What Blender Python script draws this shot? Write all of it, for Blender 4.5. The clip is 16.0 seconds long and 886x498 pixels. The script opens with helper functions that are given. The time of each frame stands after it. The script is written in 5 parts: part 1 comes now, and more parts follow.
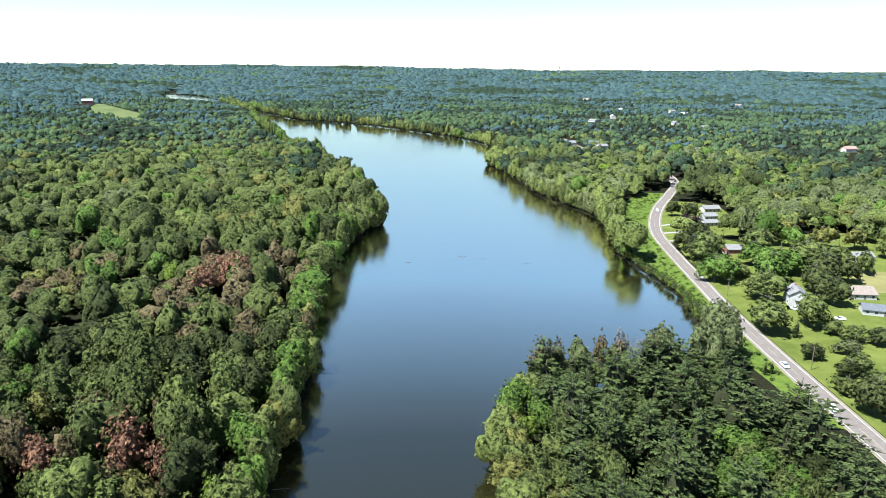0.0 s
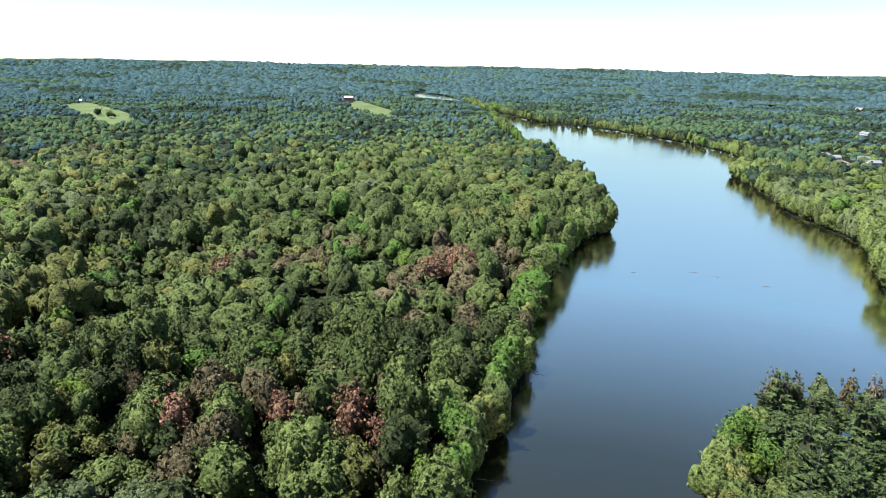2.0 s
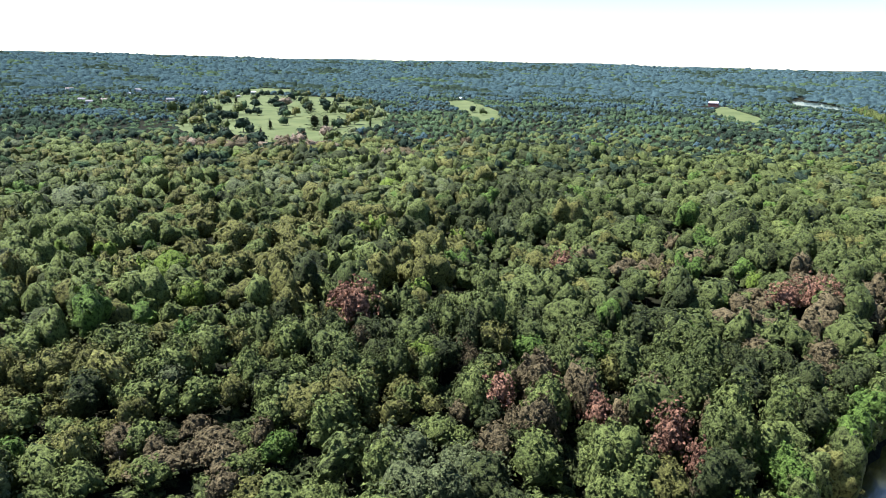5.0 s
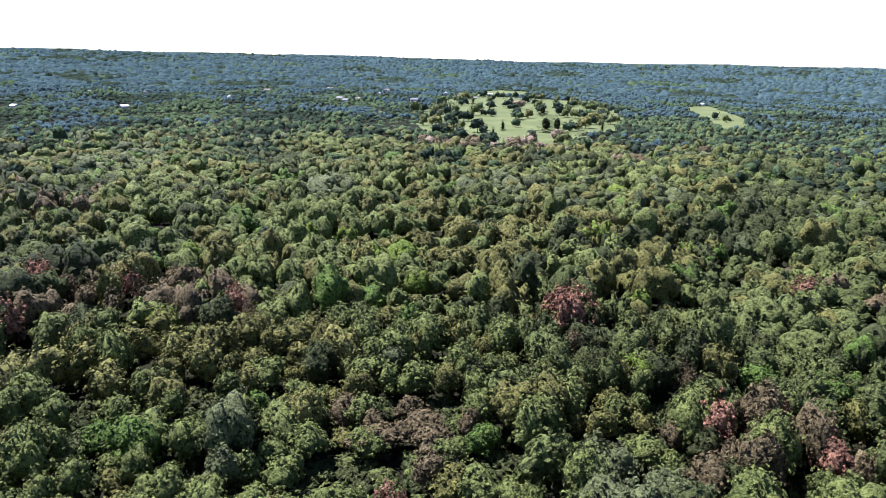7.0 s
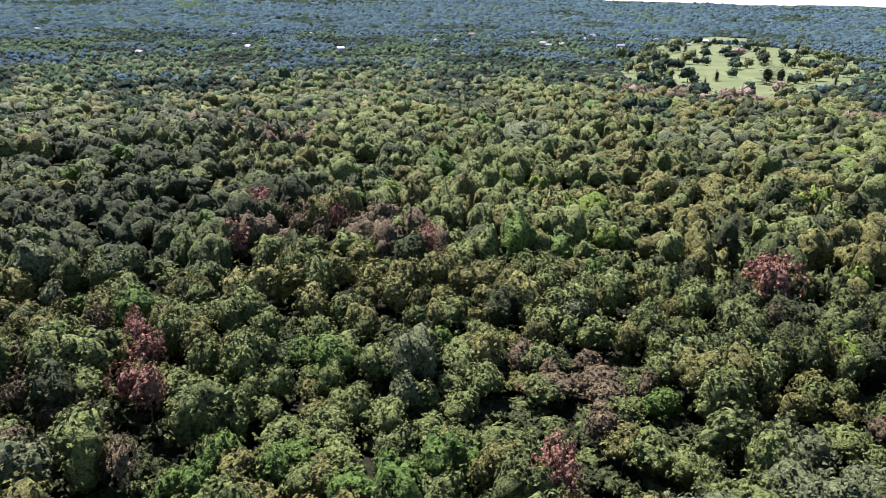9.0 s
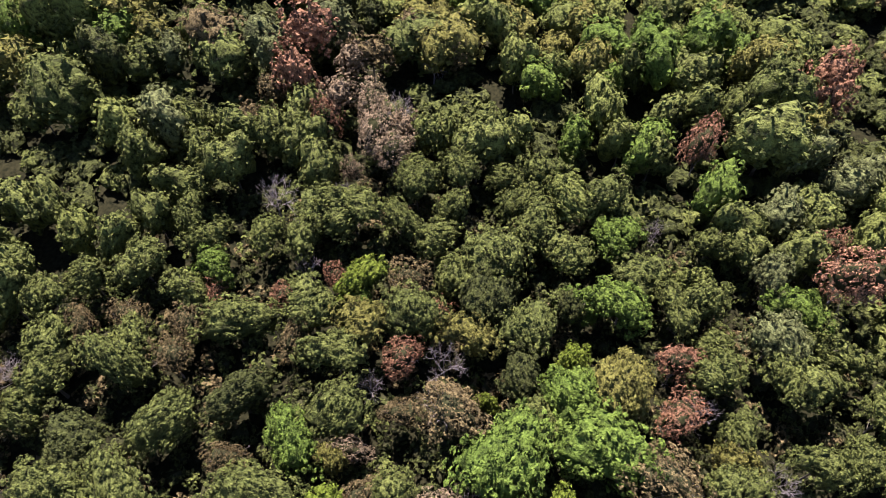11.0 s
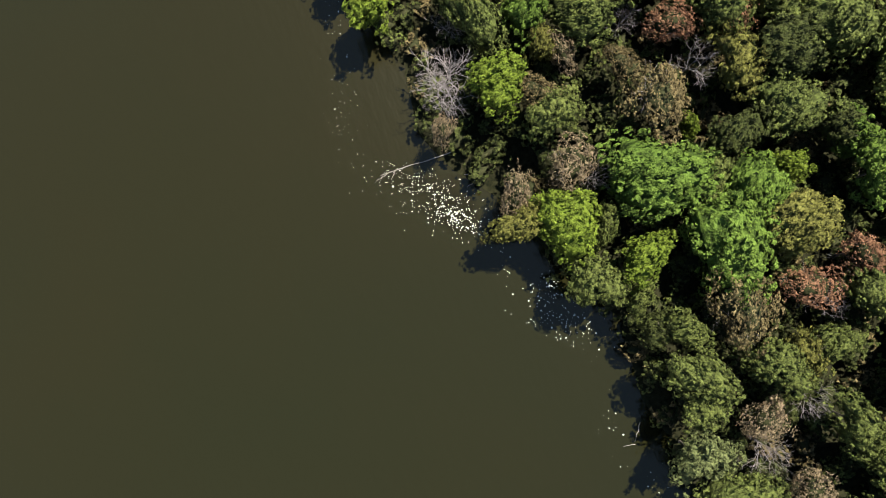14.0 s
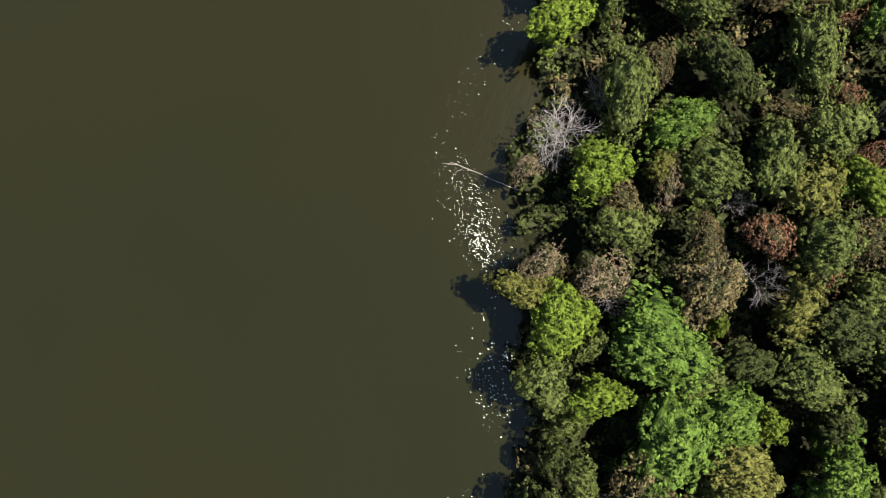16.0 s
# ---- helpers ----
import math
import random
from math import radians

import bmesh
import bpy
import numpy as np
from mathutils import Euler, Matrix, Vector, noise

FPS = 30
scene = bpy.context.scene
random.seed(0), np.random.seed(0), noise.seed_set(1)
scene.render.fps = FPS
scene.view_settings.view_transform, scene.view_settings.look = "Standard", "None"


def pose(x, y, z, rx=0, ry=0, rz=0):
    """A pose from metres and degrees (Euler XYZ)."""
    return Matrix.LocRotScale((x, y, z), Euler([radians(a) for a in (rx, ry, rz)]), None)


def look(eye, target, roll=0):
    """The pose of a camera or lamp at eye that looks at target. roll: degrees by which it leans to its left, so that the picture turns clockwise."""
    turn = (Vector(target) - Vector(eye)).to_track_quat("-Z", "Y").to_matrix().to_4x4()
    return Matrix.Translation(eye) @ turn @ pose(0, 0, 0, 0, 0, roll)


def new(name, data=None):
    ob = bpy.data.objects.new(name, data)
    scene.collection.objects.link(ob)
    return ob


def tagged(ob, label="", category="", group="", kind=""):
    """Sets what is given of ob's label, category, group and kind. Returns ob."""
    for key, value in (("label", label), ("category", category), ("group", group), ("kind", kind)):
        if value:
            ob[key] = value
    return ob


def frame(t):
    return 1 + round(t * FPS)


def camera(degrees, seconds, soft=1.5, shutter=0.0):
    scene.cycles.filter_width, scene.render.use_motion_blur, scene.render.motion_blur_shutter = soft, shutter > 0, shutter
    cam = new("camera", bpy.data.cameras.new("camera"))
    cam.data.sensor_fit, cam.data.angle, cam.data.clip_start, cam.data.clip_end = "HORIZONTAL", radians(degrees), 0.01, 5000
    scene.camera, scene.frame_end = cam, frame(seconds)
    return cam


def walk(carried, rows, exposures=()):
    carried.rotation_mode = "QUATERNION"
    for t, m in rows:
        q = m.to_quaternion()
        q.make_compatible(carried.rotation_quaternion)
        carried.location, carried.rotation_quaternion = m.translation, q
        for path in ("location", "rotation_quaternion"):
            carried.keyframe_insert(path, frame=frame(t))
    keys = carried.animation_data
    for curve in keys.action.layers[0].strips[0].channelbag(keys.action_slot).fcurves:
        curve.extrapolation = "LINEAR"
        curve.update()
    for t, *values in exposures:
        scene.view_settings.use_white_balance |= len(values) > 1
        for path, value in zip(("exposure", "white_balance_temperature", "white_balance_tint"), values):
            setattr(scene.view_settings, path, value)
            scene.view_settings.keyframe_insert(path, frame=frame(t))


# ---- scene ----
# ======== camera: a drone that hovers, turns and tilts down ========
EYE = (0.0, 0.0, 110.0)
cam = camera(65.0, 16.0, soft=0.75)
PATH = [
    (0.0, 74.96, -0.62, 0.00),
    (0.5, 74.96, -0.82, 4.74),
    (1.0, 74.95, -0.90, 9.39),
    (1.5, 74.93, -0.97, 14.23),
    (2.0, 74.88, -1.03, 19.07),
    (2.5, 74.85, -1.08, 24.03),
    (3.0, 74.81, -1.17, 28.92),
    (3.5, 74.77, -1.22, 33.71),
    (4.0, 74.69, -1.23, 38.31),
    (4.2, 74.66, -1.18, 40.16),
    (4.9, 74.55, -1.19, 46.61),
    (5.6, 74.45, -1.24, 53.08),
    (6.3, 74.40, -1.25, 59.62),
    (6.5, 74.41, -1.23, 61.45),
    (7.0, 74.38, -1.20, 66.21),
    (7.5, 74.35, -1.15, 71.10),
    (8.0, 74.31, -1.13, 75.80),
    (8.2, 74.32, -1.13, 76.36),
    (8.5, 74.30, -0.99, 77.82),
    (8.7, 74.16, -0.98, 79.31),
    (9.0, 69.83, -0.93, 82.34),
    (9.5, 56.89, -0.74, 88.34),
    (9.7, 51.85, -0.43, 90.64),
    (10.4, 39.47, -0.23, 99.33),
    (11.1, 31.70, -0.90, 109.24),
    (11.8, 19.74, -1.02, 120.28),
    (12.0, 14.89, -0.85, 123.59),
    (12.3, 6.02, -0.05, 128.66),
    (12.5, 1.42, 0.18, 132.15),
    (12.7, -0.37, 0.34, 135.49),
    (13.0, -0.34, 0.53, 140.31),
    (13.5, -0.14, 0.77, 147.95),
    (14.0, 0.17, 0.97, 157.37),
    (14.5, 0.55, 1.09, 168.07),
    (15.0, 0.91, 1.16, 177.96),
    (15.5, 1.20, 1.17, 188.06),
    (16.0, 1.51, 1.13, 198.34),
]
walk(cam, [(t, pose(*EYE, a, b, c)) for t, a, b, c in PATH],
     exposures=[(0.0, 1.94, 5420, 6), (4.2, 1.96, 5340, 13), (8.2, 2.10, 5320, 31), (9.0, 2.16, 5450, 32), (9.7, 2.38, 5850, 31), (12.0, 2.24, 6450, 25), (13.0, 1.96, 6550, 13), (16.0, 1.98, 6500, 5)])

# ======== daylight ========
SUN_EL, SUN_AZ = 60.0, 241.0          # degrees; azimuth clockwise from +y
world = bpy.data.worlds.new("daylight")
scene.world = world
world.use_nodes = True
wt = world.node_tree
sky = wt.nodes.new("ShaderNodeTexSky")
sky.sky_type = "NISHITA"
sky.sun_disc = False
sky.sun_elevation, sky.sun_rotation = radians(SUN_EL), radians(SUN_AZ)
sky.altitude, sky.air_density, sky.dust_density, sky.ozone_density = 300, 1.0, 0.1, 0.8
wt.nodes["Background"].inputs["Strength"].default_value = 0.052
wt.links.new(sky.outputs["Color"], wt.nodes["Background"].inputs["Color"])
sun_data = bpy.data.lights.new("sun", "SUN")
sun_data.energy, sun_data.angle, sun_data.color = 5.0, radians(0.5), (1.0, 0.95, 0.87)
sun_ob = new("sun", sun_data)
_a, _e = radians(SUN_AZ), radians(SUN_EL)
sun_ob.matrix_world = look((math.sin(_a) * math.cos(_e) * 300, math.cos(_a) * math.cos(_e) * 300, math.sin(_e) * 300), (0, 0, 0))

# ======== materials ========
def nodes_of(name):
    m = bpy.data.materials.new(name)
    m.use_nodes = True
    return m, m.node_tree, m.node_tree.nodes["Principled BSDF"]


def ramp(nt, fac, *stops):
    r = nt.nodes.new("ShaderNodeValToRGB")
    els = r.color_ramp.elements
    while len(els) < len(stops):
        els.new(0.5)
    for el, (p, c) in zip(els, stops):
        el.position, el.color = p, (*c, 1)
    nt.links.new(fac, r.inputs["Fac"])
    return r.outputs["Color"]


def noise_tex(nt, scale, detail=4, rough=0.6, coords="Object", stretch=None):
    tc = nt.nodes.new("ShaderNodeTexCoord")
    n = nt.nodes.new("ShaderNodeTexNoise")
    n.inputs["Scale"].default_value, n.inputs["Detail"].default_value, n.inputs["Roughness"].default_value = scale, detail, rough
    src = tc.outputs[coords]
    if stretch:
        mp = nt.nodes.new("ShaderNodeMapping")
        mp.inputs["Scale"].default_value = stretch
        mp.inputs["Rotation"].default_value = (0, 0, radians(20))
        nt.links.new(src, mp.inputs["Vector"])
        src = mp.outputs["Vector"]
    nt.links.new(src, n.inputs["Vector"])
    return n.outputs["Fac"]


def mix(nt, fac, a, b, mode="MIX"):
    m = nt.nodes.new("ShaderNodeMix")
    m.data_type, m.blend_type = "RGBA", mode
    for sock, v in ((m.inputs["Factor"], fac), (m.inputs["A"], a), (m.inputs["B"], b)):
        if hasattr(v, "is_linked"):
            nt.links.new(v, sock)
        else:
            sock.default_value = v if isinstance(v, float) else (*v, 1)
    return m.outputs["Result"]


def math_node(nt, op, a, b=0.0):
    m = nt.nodes.new("ShaderNodeMath")
    m.operation = op
    for sock, v in zip(m.inputs, (a, b)):
        if hasattr(v, "is_linked"):
            nt.links.new(v, sock)
        else:
            sock.default_value = v
    return m.outputs[0]


def bump(nt, bsdf, height, strength, distance):
    b = nt.nodes.new("ShaderNodeBump")
    b.inputs["Strength"].default_value, b.inputs["Distance"].default_value = strength, distance
    nt.links.new(height, b.inputs["Height"])
    nt.links.new(b.outputs["Normal"], bsdf.inputs["Normal"])


def foliage(name, low, high, glow=0.09, rough=0.6, spec=0.05):
    """Leaves: each one its own shade, each tree its own, some light comes through."""
    m, nt, bsdf = nodes_of(name)
    geo = nt.nodes.new("ShaderNodeNewGeometry")
    info = nt.nodes.new("ShaderNodeObjectInfo")
    leaf = geo.outputs["Random Per Island"]
    tree = info.outputs["Random"]
    wide = noise_tex(nt, 0.30, 2)
    fine = noise_tex(nt, 2.8, 3, 0.7)
    f = math_node(nt, "ADD", math_node(nt, "MULTIPLY", leaf, 0.34), math_node(nt, "MULTIPLY", tree, 0.15))
    f = math_node(nt, "ADD", f, math_node(nt, "MULTIPLY", wide, 0.25))
    f = math_node(nt, "ADD", f, math_node(nt, "MULTIPLY", math_node(nt, "SUBTRACT", fine, 0.5), 1.15))
    f = math_node(nt, "ADD", f, 0.14)
    col = ramp(nt, f, (0.1, low), (0.55, tuple((a + b) / 2 for a, b in zip(low, high))), (0.95, high))
    # leaf tufts; the shade in the gaps between them is painted dark
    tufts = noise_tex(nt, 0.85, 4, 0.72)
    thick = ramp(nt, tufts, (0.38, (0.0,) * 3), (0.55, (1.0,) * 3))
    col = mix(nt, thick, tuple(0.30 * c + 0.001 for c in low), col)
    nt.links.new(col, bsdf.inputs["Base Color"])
    bsdf.inputs["Roughness"].default_value = rough
    bsdf.inputs["Specular IOR Level"].default_value = spec
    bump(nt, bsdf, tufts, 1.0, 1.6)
    tr = nt.nodes.new("ShaderNodeBsdfTranslucent")
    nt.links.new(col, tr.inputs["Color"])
    mx = nt.nodes.new("ShaderNodeMixShader")
    mx.inputs["Fac"].default_value = glow
    out = nt.nodes["Material Output"]
    nt.links.new(bsdf.outputs["BSDF"], mx.inputs[1])
    nt.links.new(tr.outputs["BSDF"], mx.inputs[2])
    nt.links.new(mx.outputs["Shader"], out.inputs["Surface"])
    return m


def plain(name, low, high, scale=3.0, rough=0.7, metal=0.0, bumps=0.0, detail=5, stretch=None, spec=0.4):
    m, nt, bsdf = nodes_of(name)
    n = noise_tex(nt, scale, detail, 0.65, "Object", stretch)
    nt.links.new(ramp(nt, n, (0.3, low), (0.7, high)), bsdf.inputs["Base Color"])
    bsdf.inputs["Roughness"].default_value, bsdf.inputs["Metallic"].default_value = rough, metal
    bsdf.inputs["Specular IOR Level"].default_value = spec
    if bumps:
        bump(nt, bsdf, n, 0.6, bumps)
    return m


LEAF = {
    "mid": foliage("leaf_mid_green", (0.044, 0.056, 0.015), (0.154, 0.176, 0.046)),
    "dark": foliage("leaf_dark_green", (0.025, 0.032, 0.010), (0.085, 0.096, 0.028)),
    "bright": foliage("leaf_bright_green", (0.046, 0.078, 0.013), (0.130, 0.188, 0.032)),
    "lime": foliage("leaf_lime", (0.072, 0.104, 0.012), (0.178, 0.226, 0.031)),
    "olive": foliage("leaf_olive", (0.066, 0.066, 0.016), (0.208, 0.198, 0.050)),
    "grey": foliage("leaf_grey_green", (0.056, 0.066, 0.024), (0.164, 0.182, 0.070)),
    "fresh": foliage("leaf_fresh_green", (0.066, 0.083, 0.020), (0.190, 0.214, 0.054)),
    # blue and teal: aerial haze put into the leaf colour of far trees
    "blue": foliage("leaf_haze_blue", (0.032, 0.053, 0.050), (0.088, 0.134, 0.130), 0.1, 0.8, 0.0),
    "teal": foliage("leaf_haze_teal", (0.035, 0.055, 0.026), (0.108, 0.150, 0.064), 0.1, 0.8, 0.0),
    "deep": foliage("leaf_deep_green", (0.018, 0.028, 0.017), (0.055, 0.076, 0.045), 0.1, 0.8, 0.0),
    "brown": foliage("leaf_brown_olive", (0.068, 0.053, 0.023), (0.194, 0.149, 0.070), 0.1),
    "tan": foliage("leaf_tan_dry", (0.118, 0.086, 0.050), (0.330, 0.250, 0.156), 0.1),
    "red": foliage("leaf_rust_red", (0.138, 0.068, 0.037), (0.360, 0.192, 0.112), 0.1),
    "plum": foliage("leaf_plum", (0.021, 0.010, 0.014), (0.060, 0.028, 0.035), 0.1),
    "pine": foliage("needles_pine", (0.026, 0.038, 0.011), (0.112, 0.136, 0.040), 0.08, 0.65),
}
KINDS = list(LEAF)
# twigs inside crowns, near black because inner shade is in the colour
TWIG_SHADE = plain("twigs_painted_shade", (0.012, 0.014, 0.006), (0.034, 0.034, 0.016), 2.0, 1.0, 0, 0.02, spec=0.02)
BARK = plain("bark", (0.035, 0.028, 0.02), (0.13, 0.11, 0.085), 6, 0.9, 0, 0.03)
DEADWOOD = plain("dead_wood", (0.105, 0.088, 0.086), (0.235, 0.205, 0.20), 4, 0.85, 0, 0.02)

# ======== mesh helpers ========
def mesh_from(name, V, quads=None, tris=None, qi=None, ti=None, mats=()):
    """A mesh from arrays of corners, four-cornered and three-cornered faces and their material slots."""
    quads = np.zeros((0, 4), int) if quads is None else np.asarray(quads, int).reshape(-1, 4)
    tris = np.zeros((0, 3), int) if tris is None else np.asarray(tris, int).reshape(-1, 3)
    me = bpy.data.meshes.new(name)
    me.vertices.add(len(V))
    me.vertices.foreach_set("co", np.asarray(V, np.float32).ravel())
    nq, n3 = len(quads), len(tris)
    me.loops.add(nq * 4 + n3 * 3)
    me.loops.foreach_set("vertex_index", np.concatenate([quads.ravel(), tris.ravel()]).astype(np.int32))
    me.polygons.add(nq + n3)
    me.polygons.foreach_set("loop_start", np.concatenate([np.arange(nq) * 4, nq * 4 + np.arange(n3) * 3]).astype(np.int32))
    if qi is not None or ti is not None:
        a = np.zeros(nq) if qi is None else qi
        b = np.zeros(n3) if ti is None else ti
        me.polygons.foreach_set("material_index", np.concatenate([a, b]).astype(np.int32))
    for m in mats:
        me.materials.append(m)
    me.polygons.foreach_set("use_smooth", np.ones(nq + n3, bool))
    me.update(calc_edges=True)
    me.validate()
    return me


def part(name, bm, material, parent, label=""):
    me = bpy.data.meshes.new(name)
    bm.to_mesh(me)
    bm.free()
    me.materials.append(material)
    ob = new(name, me)
    ob.parent = parent
    return tagged(ob, label)


def inside(P, poly):
    """Which of the points lie in the polygon."""
    x, y = P[:, 0], P[:, 1]
    hit = np.zeros(len(P), bool)
    for (x0, y0), (x1, y1) in zip(poly, poly[1:] + poly[:1]):
        c = (y0 > y) != (y1 > y)
        hit ^= c & (x < (x1 - x0) * (y - y0) / ((y1 - y0) or 1e-9) + x0)
    return hit


def edge_distance(P, line, closed=False):
    d = np.full(len(P), 1e9)
    seg = list(zip(line, line[1:] + (line[:1] if closed else [])))
    for a, b in seg:
        a, b = np.array(a, float), np.array(b, float)
        ab = b - a
        t = np.clip(((P - a) @ ab) / max(ab @ ab, 1e-9), 0, 1)
        d = np.minimum(d, np.hypot(*(P - a - t[:, None] * ab).T))
    return d


def smooth_line(pts, step):
    """A curve through the points, cut into short pieces."""
    P = np.array(pts, float)
    out = []
    for i in range(len(P) - 1):
        p0, p1, p2, p3 = P[max(i - 1, 0)], P[i], P[i + 1], P[min(i + 2, len(P) - 1)]
        n = max(1, int(np.hypot(*(p2 - p1)) / step))
        for k in range(n):
            s = k / n
            out.append(tuple(0.5 * (2 * p1 + (p2 - p0) * s + (2 * p0 - 5 * p1 + 4 * p2 - p3) * s * s + (3 * p1 - p0 - 3 * p2 + p3) * s ** 3)))
    out.append(tuple(P[-1]))
    return out


# ======== the plan ========
WEST = [(-150, -900), (-60, -500), (0, -220), (12, -110), (6, -52), (-1, -40), (-3, -30), (-2, -19), (-8, -5), (-13, 8), (-20, 20), (-19, 33),
        (-19, 48), (-21, 70), (-30, 105), (-42, 145), (-45, 180), (-45, 216), (-48, 245), (-56, 300), (-58, 372), (-50, 440), (-41, 482),
        (-58, 540), (-105, 690), (-150, 820), (-270, 1100), (-372, 1400), (-418, 1555), (-515, 1745), (-588, 1880), (-712, 1935), (-800, 2050), (-868, 2190), (-910, 2330), (-935, 2450)]
EAST = [(100, -900), (110, -500), (120, -220), (112, -60), (96, 20), (58, 82), (24, 124), (14, 150), (17, 192), (30, 214), (70, 226), (98, 244), (110, 280),
        (115, 310), (113, 345), (107, 385), (106, 415), (113, 470), (112, 510), (98, 550), (82, 590), (76, 640), (66, 700), (50, 770), (56, 800),
        (72, 860), (55, 980), (-5, 1092), (-140, 1255), (-262, 1335), (-350, 1470), (-450, 1640), (-555, 1850), (-630, 1985), (-700, 2120), (-775, 2235), (-850, 2310), (-890, 2460)]
random.seed(3)
west_line = [(x + random.uniform(-1.2, 1.2), y) for x, y in smooth_line(WEST, 7)]
east_line = [(x + random.uniform(-1.2, 1.2), y) for x, y in smooth_line(EAST, 7)]
RIVER = west_line + east_line[::-1]
ROAD = smooth_line([(131, -500), (131, 0), (131, 180), (131, 242), (132, 300), (135, 345), (139, 403), (144, 450), (154, 490), (172, 540), (200, 601), (221, 651),
                    (231, 706), (228, 740), (215, 800), (190, 900), (180, 1050)], 8)
LAWNS = {
    "lawn_roadside": [(136, 160), (136, 240), (137, 300), (141, 360), (147, 415), (158, 440), (185, 436), (200, 420), (222, 442), (258, 456), (300, 440), (300, 310), (205, 245), (152, 190), (140, 150)],
    "front_yards": [(142, 432), (149, 462), (157, 490), (176, 540), (190, 566), (206, 562), (220, 545), (216, 505), (207, 472), (196, 446), (178, 442), (160, 446), (148, 425)],
    "meadow_verge": [(119, 200), (131, 190), (131, 242), (132, 300), (135, 345), (139, 403), (144, 450), (154, 490), (172, 540), (200, 601), (178, 604), (150, 560), (133, 520), (123, 470), (117, 420), (115, 380), (118, 330), (118, 290), (116, 250), (118, 225)],
    "golf_course": [(-1276, 512), (-1430, 620), (-1640, 745), (-1760, 900), (-1560, 1040), (-1420, 985), (-1290, 985), (-1050, 830), (-960, 740), (-890, 690), (-840, 600), (-690, 500), (-690, 400), (-800, 370), (-930, 390), (-1080, 430), (-1180, 500)],
    "far_fairway": [(-1297, 1190), (-1330, 1300), (-1040, 1110), (-890, 960), (-850, 870), (-1000, 980)],
    "far_field": [(-1740, 870), (-1800, 900), (-1960, 1000), (-2070, 1120), (-1980, 1170), (-1820, 1080)],
    "hill_meadow": [(-800, 1600), (-690, 1400), (-560, 1290), (-620, 1450), (-720, 1590), (-850, 1760)],
}
house_rng = random.Random(12)
FAR_HOUSES = []
while len(FAR_HOUSES) < 24:
    a, d = radians(house_rng.uniform(68, 112) if len(FAR_HOUSES) < 17 else house_rng.uniform(-26, -6)), house_rng.uniform(1350, 2250)
    FAR_HOUSES.append((-d * math.sin(a), d * math.cos(a)))
CROFT = [(214, 330), (262, 326), (262, 366), (222, 366)]
LAND = 1.0


def hill(P):
    """Height of the country: flat by the river, low hills towards the horizon, raised to fit the camera's view of it.
    """
    r = np.hypot(P[:, 0], P[:, 1])
    a = np.arctan2(P[:, 0], P[:, 1])
    west = np.clip((np.degrees(-a) - 25) / 70, 0, 1)
    rise = np.clip((r - 2400) / 2500, 0, 1) ** 1.3 * (72 + 20 * west)
    roll = np.clip((r - 2700) / 1200, 0, 1) * (4 * np.sin(a * 11 + r / 310) + 5 * np.sin(a * 5 + 1 + r / 520) + 2.5 * np.sin(a * 37 + r / 200))
    return LAND + rise + roll


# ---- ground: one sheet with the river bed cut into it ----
# leaf litter, darkened in colour to stand for shade under the trees
GROUND = plain("forest_floor_painted_shade", (0.003, 0.004, 0.002), (0.020, 0.019, 0.009), 1.3, 1.0, 0, 0.25, spec=0.03)


def build_ground():
    from mathutils.geometry import delaunay_2d_cdt
    rng = np.random.default_rng(1)
    u = np.linspace(-1, 1, 171)
    g = 95 * np.sinh(u * 4.66) / 1.0
    X, Y = np.meshgrid(g, g)
    P = np.stack([X.ravel(), Y.ravel()], 1)
    P = P[np.hypot(P[:, 0], P[:, 1]) < 4900]
    ring = [(4950 * math.cos(t), 4950 * math.sin(t)) for t in np.linspace(0, 2 * math.pi, 240, endpoint=False)]
    shore = [p for p in RIVER]
    d = edge_distance(P, RIVER, True)
    P = P[d > 2.5]
    pts = [Vector(p) for p in shore] + [Vector(p) for p in ring] + [Vector(p) for p in P]
    n = len(shore)
    edges = [(i, (i + 1) % n) for i in range(n)]
    v, e, f, *_ = delaunay_2d_cdt(pts, edges, [], 0, 1e-4)
    V = np.array([tuple(p) for p in v])
    dist = edge_distance(V, RIVER, True)
    wet = inside(V, RIVER)
    z = np.where(wet, -np.minimum(dist * 0.3, 3.0) - 0.1, np.minimum(dist * 0.45, 1.0) - 0.1)
    z = np.where(dist < 0.01, -0.1, z)
    far = hill(V) - LAND
    z = np.where(wet, z, z + far + 0.1 * (dist > 3))
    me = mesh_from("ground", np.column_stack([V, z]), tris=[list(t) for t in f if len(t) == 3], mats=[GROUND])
    tagged(new("ground", me), "leaf litter ground under riverside woodland, shade painted in dark", "ground", kind="structure")


build_ground()


